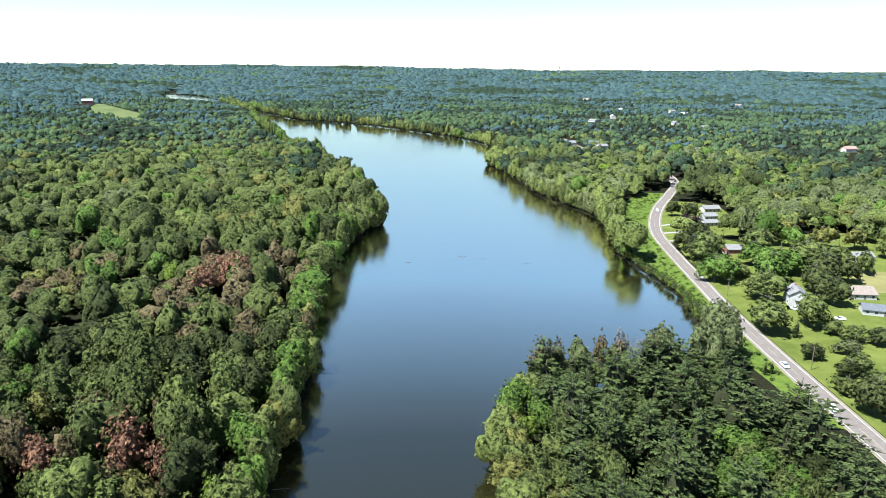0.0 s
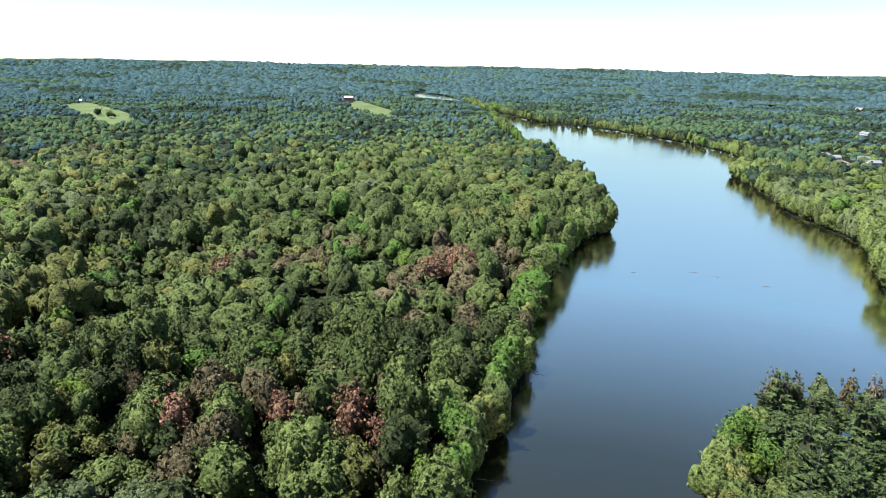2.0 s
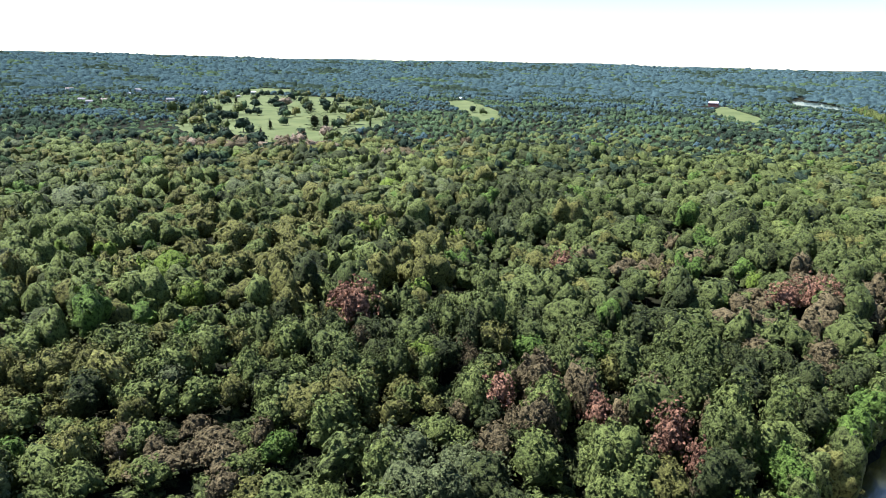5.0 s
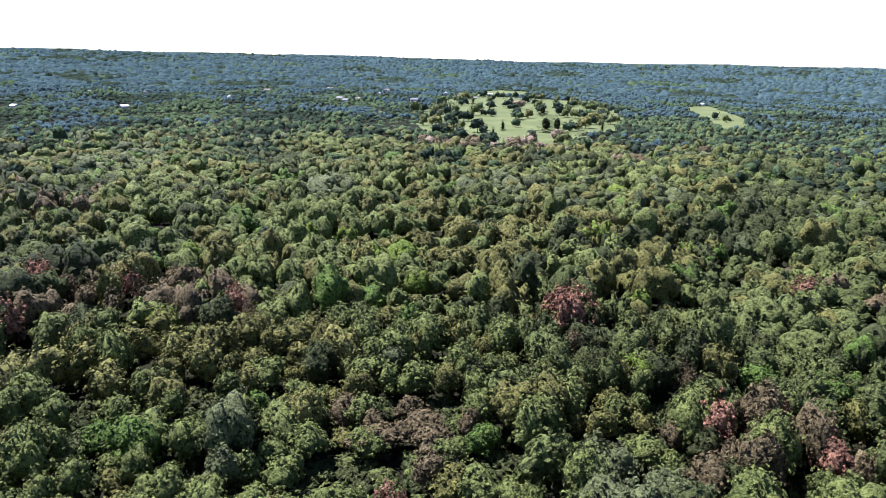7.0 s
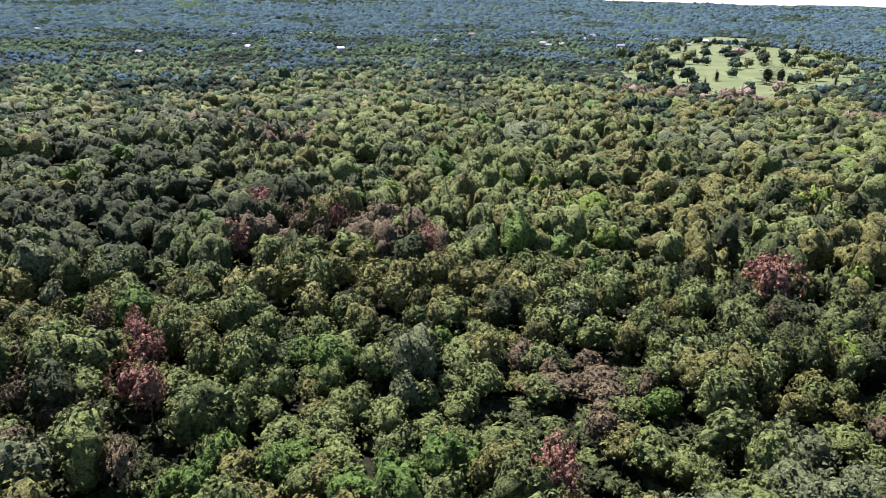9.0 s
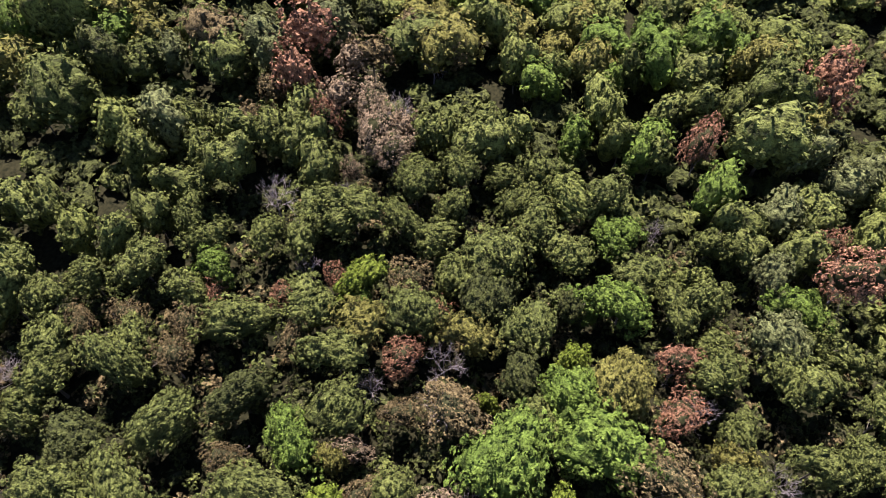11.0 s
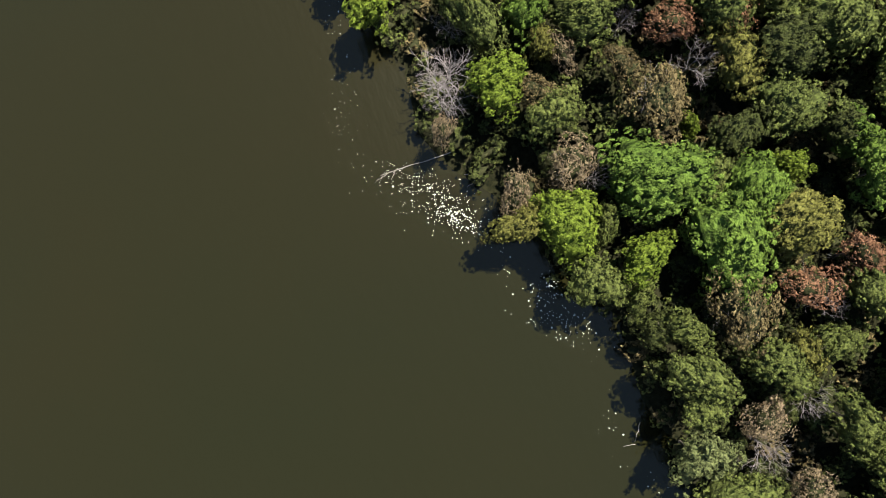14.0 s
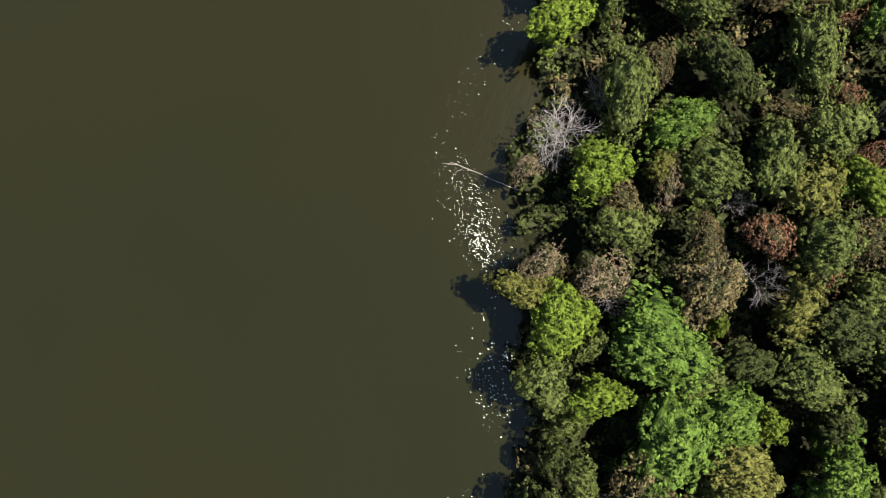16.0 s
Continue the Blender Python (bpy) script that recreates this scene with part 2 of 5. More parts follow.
# ---- water ----
def water_material():
    m, nt, bsdf = nodes_of("river_water")
    n = noise_tex(nt, 0.012, 3, 0.5)
    nt.links.new(ramp(nt, n, (0.3, (0.0074, 0.0075, 0.0024)), (0.7, (0.0090, 0.0077, 0.0023))), bsdf.inputs["Base Color"])
    bsdf.inputs["IOR"].default_value = 1.33
    streak = noise_tex(nt, 0.008, 4, 0.6, "Object", (1.0, 0.35, 1.0))
    rr = ramp(nt, streak, (0.42, (0.07, 0.07, 0.07)), (0.62, (0.17, 0.17, 0.17)))
    nt.links.new(rr, bsdf.inputs["Roughness"])
    rip = noise_tex(nt, 1.1, 3, 0.55, "Object", (1.0, 0.28, 1.0))
    swell = noise_tex(nt, 0.16, 2, 0.5, "Object", (1.0, 0.5, 1.0))
    h = math_node(nt, "ADD", rip, swell)
    bump(nt, bsdf, h, 0.42, 0.11)
    bsdf.inputs["Specular Tint"].default_value = (1.0, 0.90, 0.70, 1)
    lw = nt.nodes.new("ShaderNodeLayerWeight")
    lw.inputs["Blend"].default_value = 0.5
    gloss = ramp(nt, lw.outputs["Facing"], (0.24, (0.02,) * 3), (0.50, (0.10,) * 3), (0.70, (0.62,) * 3), (0.88, (0.50,) * 3))
    nt.links.new(math_node(nt, "MULTIPLY", gloss, 42.0), bsdf.inputs["Specular IOR Level"])
    return m


WATER = water_material()
wl = smooth_line([(x - 14, y) for x, y in WEST], 30)
el = smooth_line([(x + 14, y) for x, y in EAST], 30)
bm = bmesh.new()
for side in (wl + el[::-1],):
    bm.faces.new([bm.verts.new((x, y, 0.0)) for x, y in side])
bmesh.ops.triangulate(bm, faces=bm.faces[:])
me = bpy.data.meshes.new("water")
bm.to_mesh(me)
bm.free()
me.materials.append(WATER)
tagged(new("water", me), "calm brown-green river water with fine ripples", "river", kind="structure")


# ---- lawns and fields, laid a little over the ground ----
GRASS = plain("mown_grass", (0.053, 0.066, 0.010), (0.100, 0.110, 0.022), 0.09, 0.9, 0, 0.05, spec=0.08)
MEADOW = plain("rough_meadow", (0.038, 0.059, 0.008), (0.088, 0.117, 0.016), 0.35, 0.9, 0, 0.2, spec=0.08)
GOLF = plain("golf_grass", (0.050, 0.064, 0.018), (0.096, 0.106, 0.036), 0.02, 0.9, 0, 0.05, spec=0.08)
STRAW = plain("dry_field", (0.100, 0.090, 0.028), (0.160, 0.142, 0.056), 0.05, 0.95, 0, 0.05, spec=0.08)
LAWN_MAT = {"lawn_roadside": GRASS, "front_yards": GRASS, "meadow_verge": MEADOW, "golf_course": GOLF, "far_fairway": GOLF, "far_field": GOLF, "hill_meadow": GOLF}
LAWN_LABEL = {"front_yards": "sunlit front lawns between road and houses", "lawn_roadside": "sunlit mown lawn beside the road", "meadow_verge": "rank green roadside verge above the river bank",
              "golf_course": "pale mown golf course grass among trees", "far_fairway": "narrow mown fairway between woods",
              "far_field": "dull green hay field beyond the golf course", "hill_meadow": "pale meadow in a woodland clearing"}


def sheet(name, poly, z, material, label, category, step=12):
    P = smooth_line(list(poly) + [poly[0]], step)[:-1]
    b = bmesh.new()
    b.faces.new([b.verts.new((x, y, z)) for x, y in P])
    bmesh.ops.triangulate(b, faces=b.faces[:])
    bmesh.ops.recalc_face_normals(b, faces=b.faces[:])
    if b.faces[:][0].normal.z < 0:
        bmesh.ops.reverse_faces(b, faces=b.faces[:])
    m = bpy.data.meshes.new(name)
    b.to_mesh(m)
    b.free()
    m.materials.append(material)
    return tagged(new(name, m), label, category, kind="structure")


for key, poly in LAWNS.items():
    sheet(key, poly, LAND + (0.06 if "yard" in key or "verge" in key else 0.08 if "lawn" in key else 0.2), LAWN_MAT[key], LAWN_LABEL[key], "grass")
sheet("hay_plot", CROFT, LAND + 0.09, STRAW, "yellowed mown plot behind a long house", "field", 60)

# ---- road ----
ASPHALT = plain("worn_asphalt", (0.100, 0.082, 0.069), (0.144, 0.120, 0.102), 0.6, 0.9, 0, 0.01, spec=0.08)
GRAVEL = plain("gravel_shoulder", (0.120, 0.100, 0.068), (0.200, 0.168, 0.116), 1.5, 0.95, 0, 0.02, spec=0.08)
FADED = plain("faded_centre_paint", (0.192, 0.160, 0.096), (0.272, 0.232, 0.144), 2.0, 0.8)
PAINT = plain("road_paint", (0.336, 0.320, 0.288), (0.464, 0.448, 0.408), 2.0, 0.7)


def ribbon(name, line, off, half, z, material, label="", parent=None, span=None, thick=0.0):
    P = np.array(line)
    T = np.gradient(P, axis=0)
    N = np.column_stack([T[:, 1], -T[:, 0]]) / np.hypot(*T.T)[:, None]
    b = bmesh.new()
    prev = None
    for p, n in zip(P, N):
        a = b.verts.new((*(p + n * (off - half)), z))
        c = b.verts.new((*(p + n * (off + half)), z))
        if prev:
            b.faces.new((prev[0], a, c, prev[1]))
        prev = (a, c)
    bmesh.ops.recalc_face_normals(b, faces=b.faces[:])
    if b.faces[:][0].normal.z < 0:
        bmesh.ops.reverse_faces(b, faces=b.faces[:])
    ob = part(name, b, material, parent, label)
    return ob


shoulder = ribbon("road_shoulder", ROAD, 0, 4.6, LAND + 0.10, GRAVEL)
tagged(shoulder, "pale gravel shoulder along the country road", "shoulder", kind="structure")
road = ribbon("road", ROAD, 0, 3.75, LAND + 0.14, ASPHALT)
tagged(road, "worn pinkish-grey two-lane country road", "road", kind="structure")
for off in (-3.3, 3.3):
    ribbon("edge_line", ROAD, off, 0.10, LAND + 0.146, PAINT, "white painted edge line", road)
for i in range(2, len(ROAD) - 3, 2):
    ribbon("centre_dash", ROAD[i:i + 2], 0, 0.07, LAND + 0.146, FADED, "", road)

# ======== trees ========
def icosphere(level):
    b = bmesh.new()
    bmesh.ops.create_icosphere(b, subdivisions=level, radius=1.0)
    V = np.array([v.co[:] for v in b.verts])
    F = np.array([[v.index for v in f.verts] for f in b.faces])
    b.free()
    return V, F


ICO1, ICO2, ICO3 = icosphere(1), icosphere(2), icosphere(3)


def leaf_chips(rng, C, N, size, stray=0.34):
    """Three-cornered leaf sprays at the places C, facing along N."""
    n = len(C)
    N = N + rng.normal(0, stray, (n, 3))
    N /= np.linalg.norm(N, axis=1)[:, None]
    T = np.cross(N, rng.normal(0, 1, (n, 3)))
    T /= np.linalg.norm(T, axis=1)[:, None]
    B = np.cross(N, T)
    s = (size * rng.uniform(0.7, 1.35, n))[:, None]
    V = np.stack([C - T * s - N * s * 0.2, C + T * s * 0.75 + B * s * 0.8, C + T * s * 0.5 - B * s * 0.9], 1).reshape(-1, 3)
    return V, np.arange(3 * n).reshape(n, 3)


def tube(V, F, a, b, ra, rb, sides=5):
    """A tapered limb from a to b, added to the lists."""
    a, b = np.array(a, float), np.array(b, float)
    d = b - a
    L = np.linalg.norm(d)
    d = d / max(L, 1e-6)
    h = np.array([1.0, 0, 0]) if abs(d[2]) > 0.8 else np.array([0, 0, 1.0])
    x = np.cross(d, h)
    x /= np.linalg.norm(x)
    y = np.cross(d, x)
    k = len(V)
    for p, r in ((a, ra), (b, rb)):
        for i in range(sides):
            t = 2 * math.pi * i / sides
            V.append(p + r * (math.cos(t) * x + math.sin(t) * y))
    for i in range(sides):
        j = (i + 1) % sides
        F.append((k + i, k + j, k + sides + j, k + sides + i))


def clump_crown(seed, ball, lobes, puffs, puff, leaves, size, R=4.7, base=3.0, top=15.0, low=-0.5, core=0.80, ragged=0.16, twigs=True):
    """A ragged crown: lobes round the middle, covered with puffs of leaves; dark twigs, inner shade put into their
    colour, show in the gaps. puff is a puff's radius, leaves are its leaves. Corners, quads, tris and how many of them
    are twigs.
    """
    rng = np.random.default_rng(seed)
    mid, hz = (base + top) / 2, (top - base) / 2

    def spread(n, wobble):
        z = 1 - (1 - low) * (np.arange(n) + 0.5) / n
        a = np.arange(n) * 2.39996 + rng.uniform(-0.5, 0.5, n)
        C = np.column_stack([np.sqrt(1 - z * z) * np.cos(a), np.sqrt(1 - z * z) * np.sin(a), z]) + rng.normal(0, wobble / math.sqrt(n), (n, 3))
        return C / np.linalg.norm(C, axis=1)[:, None]

    far = rng.uniform(0.28, 0.86, lobes)
    L = spread(lobes, 0.7) * far[:, None]
    rad = np.clip(1.02 - far, 0.26, 0.5) * rng.uniform(0.75, 1.2, lobes)
    p, q = rng.uniform(0, 6.28, 2)

    def shape(D):
        along = D @ L.T
        under = rad ** 2 - (L * L).sum(1) + along ** 2
        r = np.maximum(np.where(under > 0, along + np.sqrt(np.maximum(under, 0)), 0).max(1), 0.50)
        az = np.arctan2(D[:, 1], D[:, 0])
        return r * (1 + (0.20 * np.sin(2 * az + p) + 0.15 * np.sin(3 * az + q)) * np.sqrt(np.clip(1 - D[:, 2] ** 2, 0, 1)))

    stretch = np.array([R, R, hz])
    stretch[:2] *= rng.uniform(0.88, 1.12, 2)
    up = np.array([0, 0, mid])
    # puffs
    D = spread(puffs, 1.3)
    s = shape(D) * (1 - ragged * rng.random(puffs) ** 2)
    C = D * s[:, None] * stretch + up
    N = D / stretch
    N /= np.linalg.norm(N, axis=1)[:, None]
    pr = puff * rng.uniform(0.6, 1.35, puffs)
    # leaves on the outer half of each puff
    E = rng.normal(0, 1, (puffs, leaves, 3))
    E /= np.linalg.norm(E, axis=2)[:, :, None]
    E += N[:, None, :] * 0.75 + np.array([0, 0, 0.25])
    E /= np.linalg.norm(E, axis=2)[:, :, None]
    P = (C[:, None, :] + E * (pr[:, None] * rng.uniform(0.65, 1.1, (puffs, leaves)))[:, :, None]).reshape(-1, 3)
    v, t = leaf_chips(rng, P, E.reshape(-1, 3) + np.array([0, 0, 0.15]), size, 0.14)
    iv, it = ball
    it = it[iv[it].mean(1)[:, 2] > low]
    h = iv * (shape(iv) * core * rng.uniform(0.92, 1.0, len(iv)))[:, None] * stretch + up
    W = np.concatenate([v, h])
    W[:, :2] += rng.uniform(-0.1, 0.1, 2) * (W[:, 2:] - base)
    return W, None, np.concatenate([t, it + len(v)]), len(it) * twigs


def pine_crown(seed, tiers, R=4.4, base=3.0, top=19.0):
    """A broad old pine: uneven tiers of drooping boughs under a blunt top; each bough carries feathery side sprays."""
    rng = np.random.default_rng(seed)
    C, A, N, S = [], [], [], []
    lean = rng.uniform(-0.06, 0.06, 2)
    for i in range(tiers):
        g = i / (tiers - 1)
        z = base + (top - base) * g
        reach = R * (math.sqrt(max(1.0 - g ** 2.4, 0.0)) * 0.9 + 0.14) * rng.uniform(0.75, 1.12)
        boughs = max(4, int(5 * (1 - g) + 4))
        for b in range(boughs):
            az = 2 * math.pi * b / boughs + i * 1.3 + rng.uniform(-0.4, 0.4)
            ln = reach * rng.uniform(0.55, 1.25)
            u = np.array([math.cos(az), math.sin(az), 0.0])
            w = np.array([-math.sin(az), math.cos(az), 0.0])
            lift = rng.uniform(-0.30, 0.10) + 0.45 * g ** 2
            for s in (0.30, 0.55, 0.78, 1.0):
                p = u * ln * s + np.array([lean[0] * z, lean[1] * z, z + lift * ln * s + rng.uniform(-0.25, 0.25)])
                for side in ((-0.9, 0.9) if s < 0.9 else (-0.35, 0.35)):
                    d = u + w * side + np.array([0, 0, lift - 0.12]) + rng.normal(0, 0.2, 3)
                    C.append(p + d * 0.40), A.append(d), N.append(np.array([0, 0, 1.0]) + 0.45 * u + rng.normal(0, 0.28, 3))
                    S.append(0.34 + 0.11 * ln * rng.uniform(0.7, 1.2))
    C, A, N, S = np.array(C), np.array(A), np.array(N), np.array(S)[:, None]
    A /= np.linalg.norm(A, axis=1)[:, None]
    B = np.cross(N, A)
    B /= np.linalg.norm(B, axis=1)[:, None]
    N = np.cross(A, B)
    V = np.stack([C - A * S, C + B * S * 0.5 - N * S * 0.16, C + A * S * 1.15, C - B * S * 0.5 - N * S * 0.16], 1).reshape(-1, 3)
    q = np.arange(len(V)).reshape(-1, 4)
    # a heart of twigs round the stem, its inner shade painted dark
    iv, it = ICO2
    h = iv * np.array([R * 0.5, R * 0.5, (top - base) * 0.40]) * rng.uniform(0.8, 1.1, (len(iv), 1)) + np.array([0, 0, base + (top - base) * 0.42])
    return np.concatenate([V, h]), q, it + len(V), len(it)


def trunk_mesh(seed, height, r, limbs, reach, name="trunk", mat=None):
    """A tapered, slightly bent stem with limbs."""
    rng = np.random.default_rng(seed)
    V, F = [], []
    p = np.array([0.0, 0.0, -0.35])
    seg = 4
    for i in range(seg):
        q = np.array([rng.uniform(-0.25, 0.25), rng.uniform(-0.25, 0.25), height * (i + 1) / seg])
        tube(V, F, p, q, r * (1 - i / seg * 0.7) * (1.35 if i == 0 else 1), r * (1 - (i + 1) / seg * 0.7), 6)
        if i > 0:
            for _ in range(limbs):
                az = rng.uniform(0, 6.28)
                e = p + np.array([math.cos(az) * reach, math.sin(az) * reach, rng.uniform(1.0, 3.0)]) * rng.uniform(0.5, 1.0)
                tube(V, F, p * 0.6 + q * 0.4, e, r * 0.4, r * 0.1, 4)
        p = q
    return mesh_from(name, np.array(V), quads=F, mats=[mat or BARK])


def bare_mesh(seed, R, top, stems, name="bare_crown", forks=6):
    """A leafless crown: many forked grey limbs and twigs."""
    rng = np.random.default_rng(seed)
    V, F = [], []

    def grow(p, d, ln, r, depth):
        q = p + d * ln
        tube(V, F, p, q, r, r * 0.6, 4 if depth < 2 else 3)
        if depth >= forks:
            return
        for _ in range(3 if depth < 3 else 2):
            e = d + rng.normal(0, 0.48, 3)
            e[2] += 0.05
            e /= np.linalg.norm(e)
            grow(p + d * ln * rng.uniform(0.55, 1.0), e, ln * rng.uniform(0.6, 0.82), r * 0.70, depth + 1)

    for i in range(stems):
        az = 6.28 * i / stems + rng.uniform(-0.4, 0.4)
        tilt = rng.uniform(0.25, 0.9)
        d = np.array([math.cos(az) * tilt, math.sin(az) * tilt, 1.0])
        d /= np.linalg.norm(d)
        grow(np.array([0, 0, top * 0.25]), d, top * 0.26, 0.075, 1)
    A = np.array(V)
    s = R / max(np.abs(A[:, :2]).max(), 0.1)
    A[:, :2] *= s
    V2, F2 = [], []
    tube(V2, F2, (0, 0, -0.3), (0, 0, top * 0.27), 0.2, 0.13, 6)
    k = len(A)
    A = np.concatenate([A, np.array(V2)])
    return mesh_from(name, A, quads=F + [tuple(i + k for i in f) for f in F2], mats=[DEADWOOD])


# crown shapes, from fine ones by the water to coarse ones far off
FINE = [clump_crown(10 + i, ICO2, 7 + 2 * i, 250, 0.55, 12, 0.24, R=4.9, base=2.5 + i, top=13.5 + 0.5 * i, core=0.88, ragged=0.25, twigs=False) for i in range(6)]
LARGE = [clump_crown(20 + i, ICO2, 11 + 3 * i, 360, 0.46, 13, 0.19, R=4.9, base=3.0, top=14.0, core=0.90, ragged=0.25, twigs=False) for i in range(4)]
NEAR = [clump_crown(30 + i, ICO3, 8 + i, 90, 0.95, 6, 0.46, R=5.4, base=1.0, top=16.5, core=0.93, ragged=0.2, twigs=False) for i in range(8)]
MIDDLE = [clump_crown(50 + i, ICO3, 7 + i, 26, 1.0, 3, 0.7, R=5.6, base=1, top=17, core=0.98, low=-0.3, twigs=False) for i in range(8)]
THIN_FINE = [clump_crown(70 + i, ICO2, 9 + i, 420, 0.42, 7, 0.15, R=4.4, base=3, top=13.5, core=0.62, ragged=0.4) for i in range(5)]
THIN_NEAR = [clump_crown(80 + i, ICO2, 9 + i, 150, 0.60, 6, 0.34, R=4.7, base=3, top=15.5, core=0.66, ragged=0.4, twigs=False) for i in range(3)]
BUSHY = [clump_crown(130 + i, ICO3, 9 + i, 90, 0.85, 6, 0.44, R=4.9, base=-0.5, top=11.0, core=0.93, twigs=False) for i in range(4)]
PARK = [clump_crown(140 + i, ICO2, 8, 20, 1.1, 3, 0.8, R=4.8, base=-1.5, top=12.0, core=0.97, twigs=False) for i in range(4)]
PINE_FINE = [pine_crown(90 + i, 12, R=4.4, base=2.0, top=17.0 + 0.7 * i) for i in range(5)]
crown_cache = {}


def crown_mesh(shape, key, kind):
    if (key, kind) not in crown_cache:
        V, Q, T, inner = shape
        ti = None
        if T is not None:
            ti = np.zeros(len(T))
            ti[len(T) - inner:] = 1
        crown_cache[key, kind] = mesh_from("crown", V, Q, T, None, ti, [LEAF[kind], TWIG_SHADE])
    return crown_cache[key, kind]


TRUNKS = [trunk_mesh(200 + i, 12.5, 0.24, 2, 2.6) for i in range(4)]
PINE_TRUNKS = [trunk_mesh(210 + i, 19.0, 0.22, 2, 1.2) for i in range(2)]
BARES = [bare_mesh(220 + i, 3.9, 11.0, 5) for i in range(4)]
TWIGGY = [bare_mesh(230 + i, 4.0, 13.0, 3, "trunk", 5) for i in range(4)]
TREE_WORDS = {
    "mid": ("broadleaf_tree", "leafy green broadleaf tree in the riverside wood"),
    "dark": ("broadleaf_tree", "dark green broadleaf tree in the riverside wood"),
    "bright": ("broadleaf_tree", "bright green broadleaf tree in full leaf in the wood"),
    "lime": ("broadleaf_tree", "yellow-green broadleaf tree in full sun in the wood"),
    "olive": ("broadleaf_tree", "olive-green broadleaf tree in the riverside wood"),
    "grey": ("broadleaf_tree", "grey-green broadleaf tree in the riverside wood"),
    "fresh": ("broadleaf_tree", "fresh light green broadleaf tree in the riverside wood"),
    "blue": ("conifer", "far woods tree with blue haze painted into its leaves"),
    "teal": ("broadleaf_tree", "far broadleaf tree, its green dulled by painted haze"),
    "deep": ("conifer", "far woods tree with shade painted into its deep green"),
    "brown": ("withered_tree", "half-withered tree with brownish olive foliage"),
    "tan": ("withered_tree", "withered tree with dry tan foliage in the wood"),
    "red": ("withered_tree", "dead tree with rust-red dry foliage in the wood"),
    "plum": ("broadleaf_tree", "dark plum-leaved garden tree beside the houses"),
    "pine": ("pine_tree", "dark green pine tree with ragged boughs"),
}
tree_rng = np.random.default_rng(7)
tree_count = 0


def plant(x, y, r, kind, fine=1, tall=1.0, label="", group="riverside woodland trees", z=None, name=""):
    """One tree as a thing: trunk and crown."""
    global tree_count
    tree_count += 1
    i = tree_count
    kindname, words = TREE_WORDS[kind]
    e = new(name or kindname)
    e.empty_display_size = 0.5
    thin = kind in ("brown", "tan", "red")
    if kind == "pine":
        shape, key = PINE_FINE[i % 5], ("pf", i % 5)
        R0, trunk = 3.9, PINE_TRUNKS[i % 2]
    elif fine == 2:
        shape, key, R0, trunk = BUSHY[i % 4], ("b", i % 4), 4.5, TRUNKS[i % 4]
    elif fine == 3:
        shape, key, R0, trunk = PARK[i % 4], ("p", i % 4), 4.5, TRUNKS[i % 4]
    elif thin:
        shape, key, R0 = (THIN_FINE[i % 5], ("tf", i % 5), 4.1) if fine else (THIN_NEAR[i % 3], ("tn", i % 3), 4.5)
        trunk = TWIGGY[i % 4] if fine else TRUNKS[i % 4]
    else:
        shape, key, R0 = (LARGE[i % 4], ("l", i % 4), 4.5) if fine and r > 4.6 else (FINE[i % 6], ("f", i % 6), 4.5) if fine else (NEAR[i % 8], ("n", i % 8), 4.8)
        trunk = TRUNKS[i % 4]
    k = r / R0
    kz = tall * (0.55 + 0.45 * k)
    wide = 1 + 0.2 * math.sin(i * 5.3)
    e.matrix_basis = Matrix.Translation((x, y, LAND - 0.15 if z is None else z)) @ Matrix.Rotation(i * 2.4, 4, "Z") @ Matrix.Diagonal((k * wide, k * (2 - wide), kz, 1))
    for nm, me in (("trunk", trunk), ("crown", crown_mesh(shape, key, kind))):
        o = new(nm, me)
        o.parent = e
    return tagged(e, label or words, "tree", group)


def plant_bare(x, y, r, tall=1.0):
    global tree_count
    tree_count += 1
    e = new("bare_tree")
    k = r / 3.6
    e.matrix_basis = Matrix.Translation((x, y, LAND - 0.2)) @ Matrix.Rotation(tree_count * 1.7, 4, "Z") @ Matrix.Diagonal((k, k, tall * (0.5 + 0.5 * k), 1))
    o = new("bare_crown", BARES[tree_count % 4])
    o.parent = e
    return tagged(e, "leafless dead tree with pale grey branches", "tree", "riverside woodland trees")


# ---- trees told apart one by one, by kind: x, y, crown radius ----
LIME_NEAR = [(-3, -38, 4.5), (-15, -20, 4.4), (-17, 3, 4.8), (-25, 11, 3.6), (-52, -29, 3.6), (-39, -4, 2.0), (-50, 7, 3.0)]
LIME_FAR = [(-322, 100, 6.8), (-292, 96, 5.7), (-286, 88, 4.6), (-357, 101, 6.2), (-269, 109, 5.0), (-257, 6, 4.9)]
BRIGHT_NEAR = [(-24, -30, 4.8), (-36, 13, 8.0), (-43, 8, 5.2), (-30, 1, 7.2), (-60, 13, 4.4), (-27, 55, 4.0), (-60, 7, 4.3), (1, -51, 3.1), (-49, -29, 3.0)]
MID_NEAR = [(-15, -32, 4.8), (-21, -13, 3.6), (-38, -28, 4.1), (-22, 5, 3.0), (-53, -1, 4.9), (-17, 12, 4.1), (-22, 17, 2.5), (-26, 23, 3.0), (-62, -10, 5.5), (-20, -49, 4.7), (-64, -21, 4.3), (-68, 2, 4.3), (-81, 5, 4.7), (-102, 33, 6.4)]
MID_FAR = [(-164, 95, 12.9), (-130, 88, 10.4)]
OLIVE_NEAR = [(-23, -23, 2.8), (-10, 0, 3.3), (-48, -10, 4.1), (-47, 15, 6.0), (-44, -26, 4.0)]
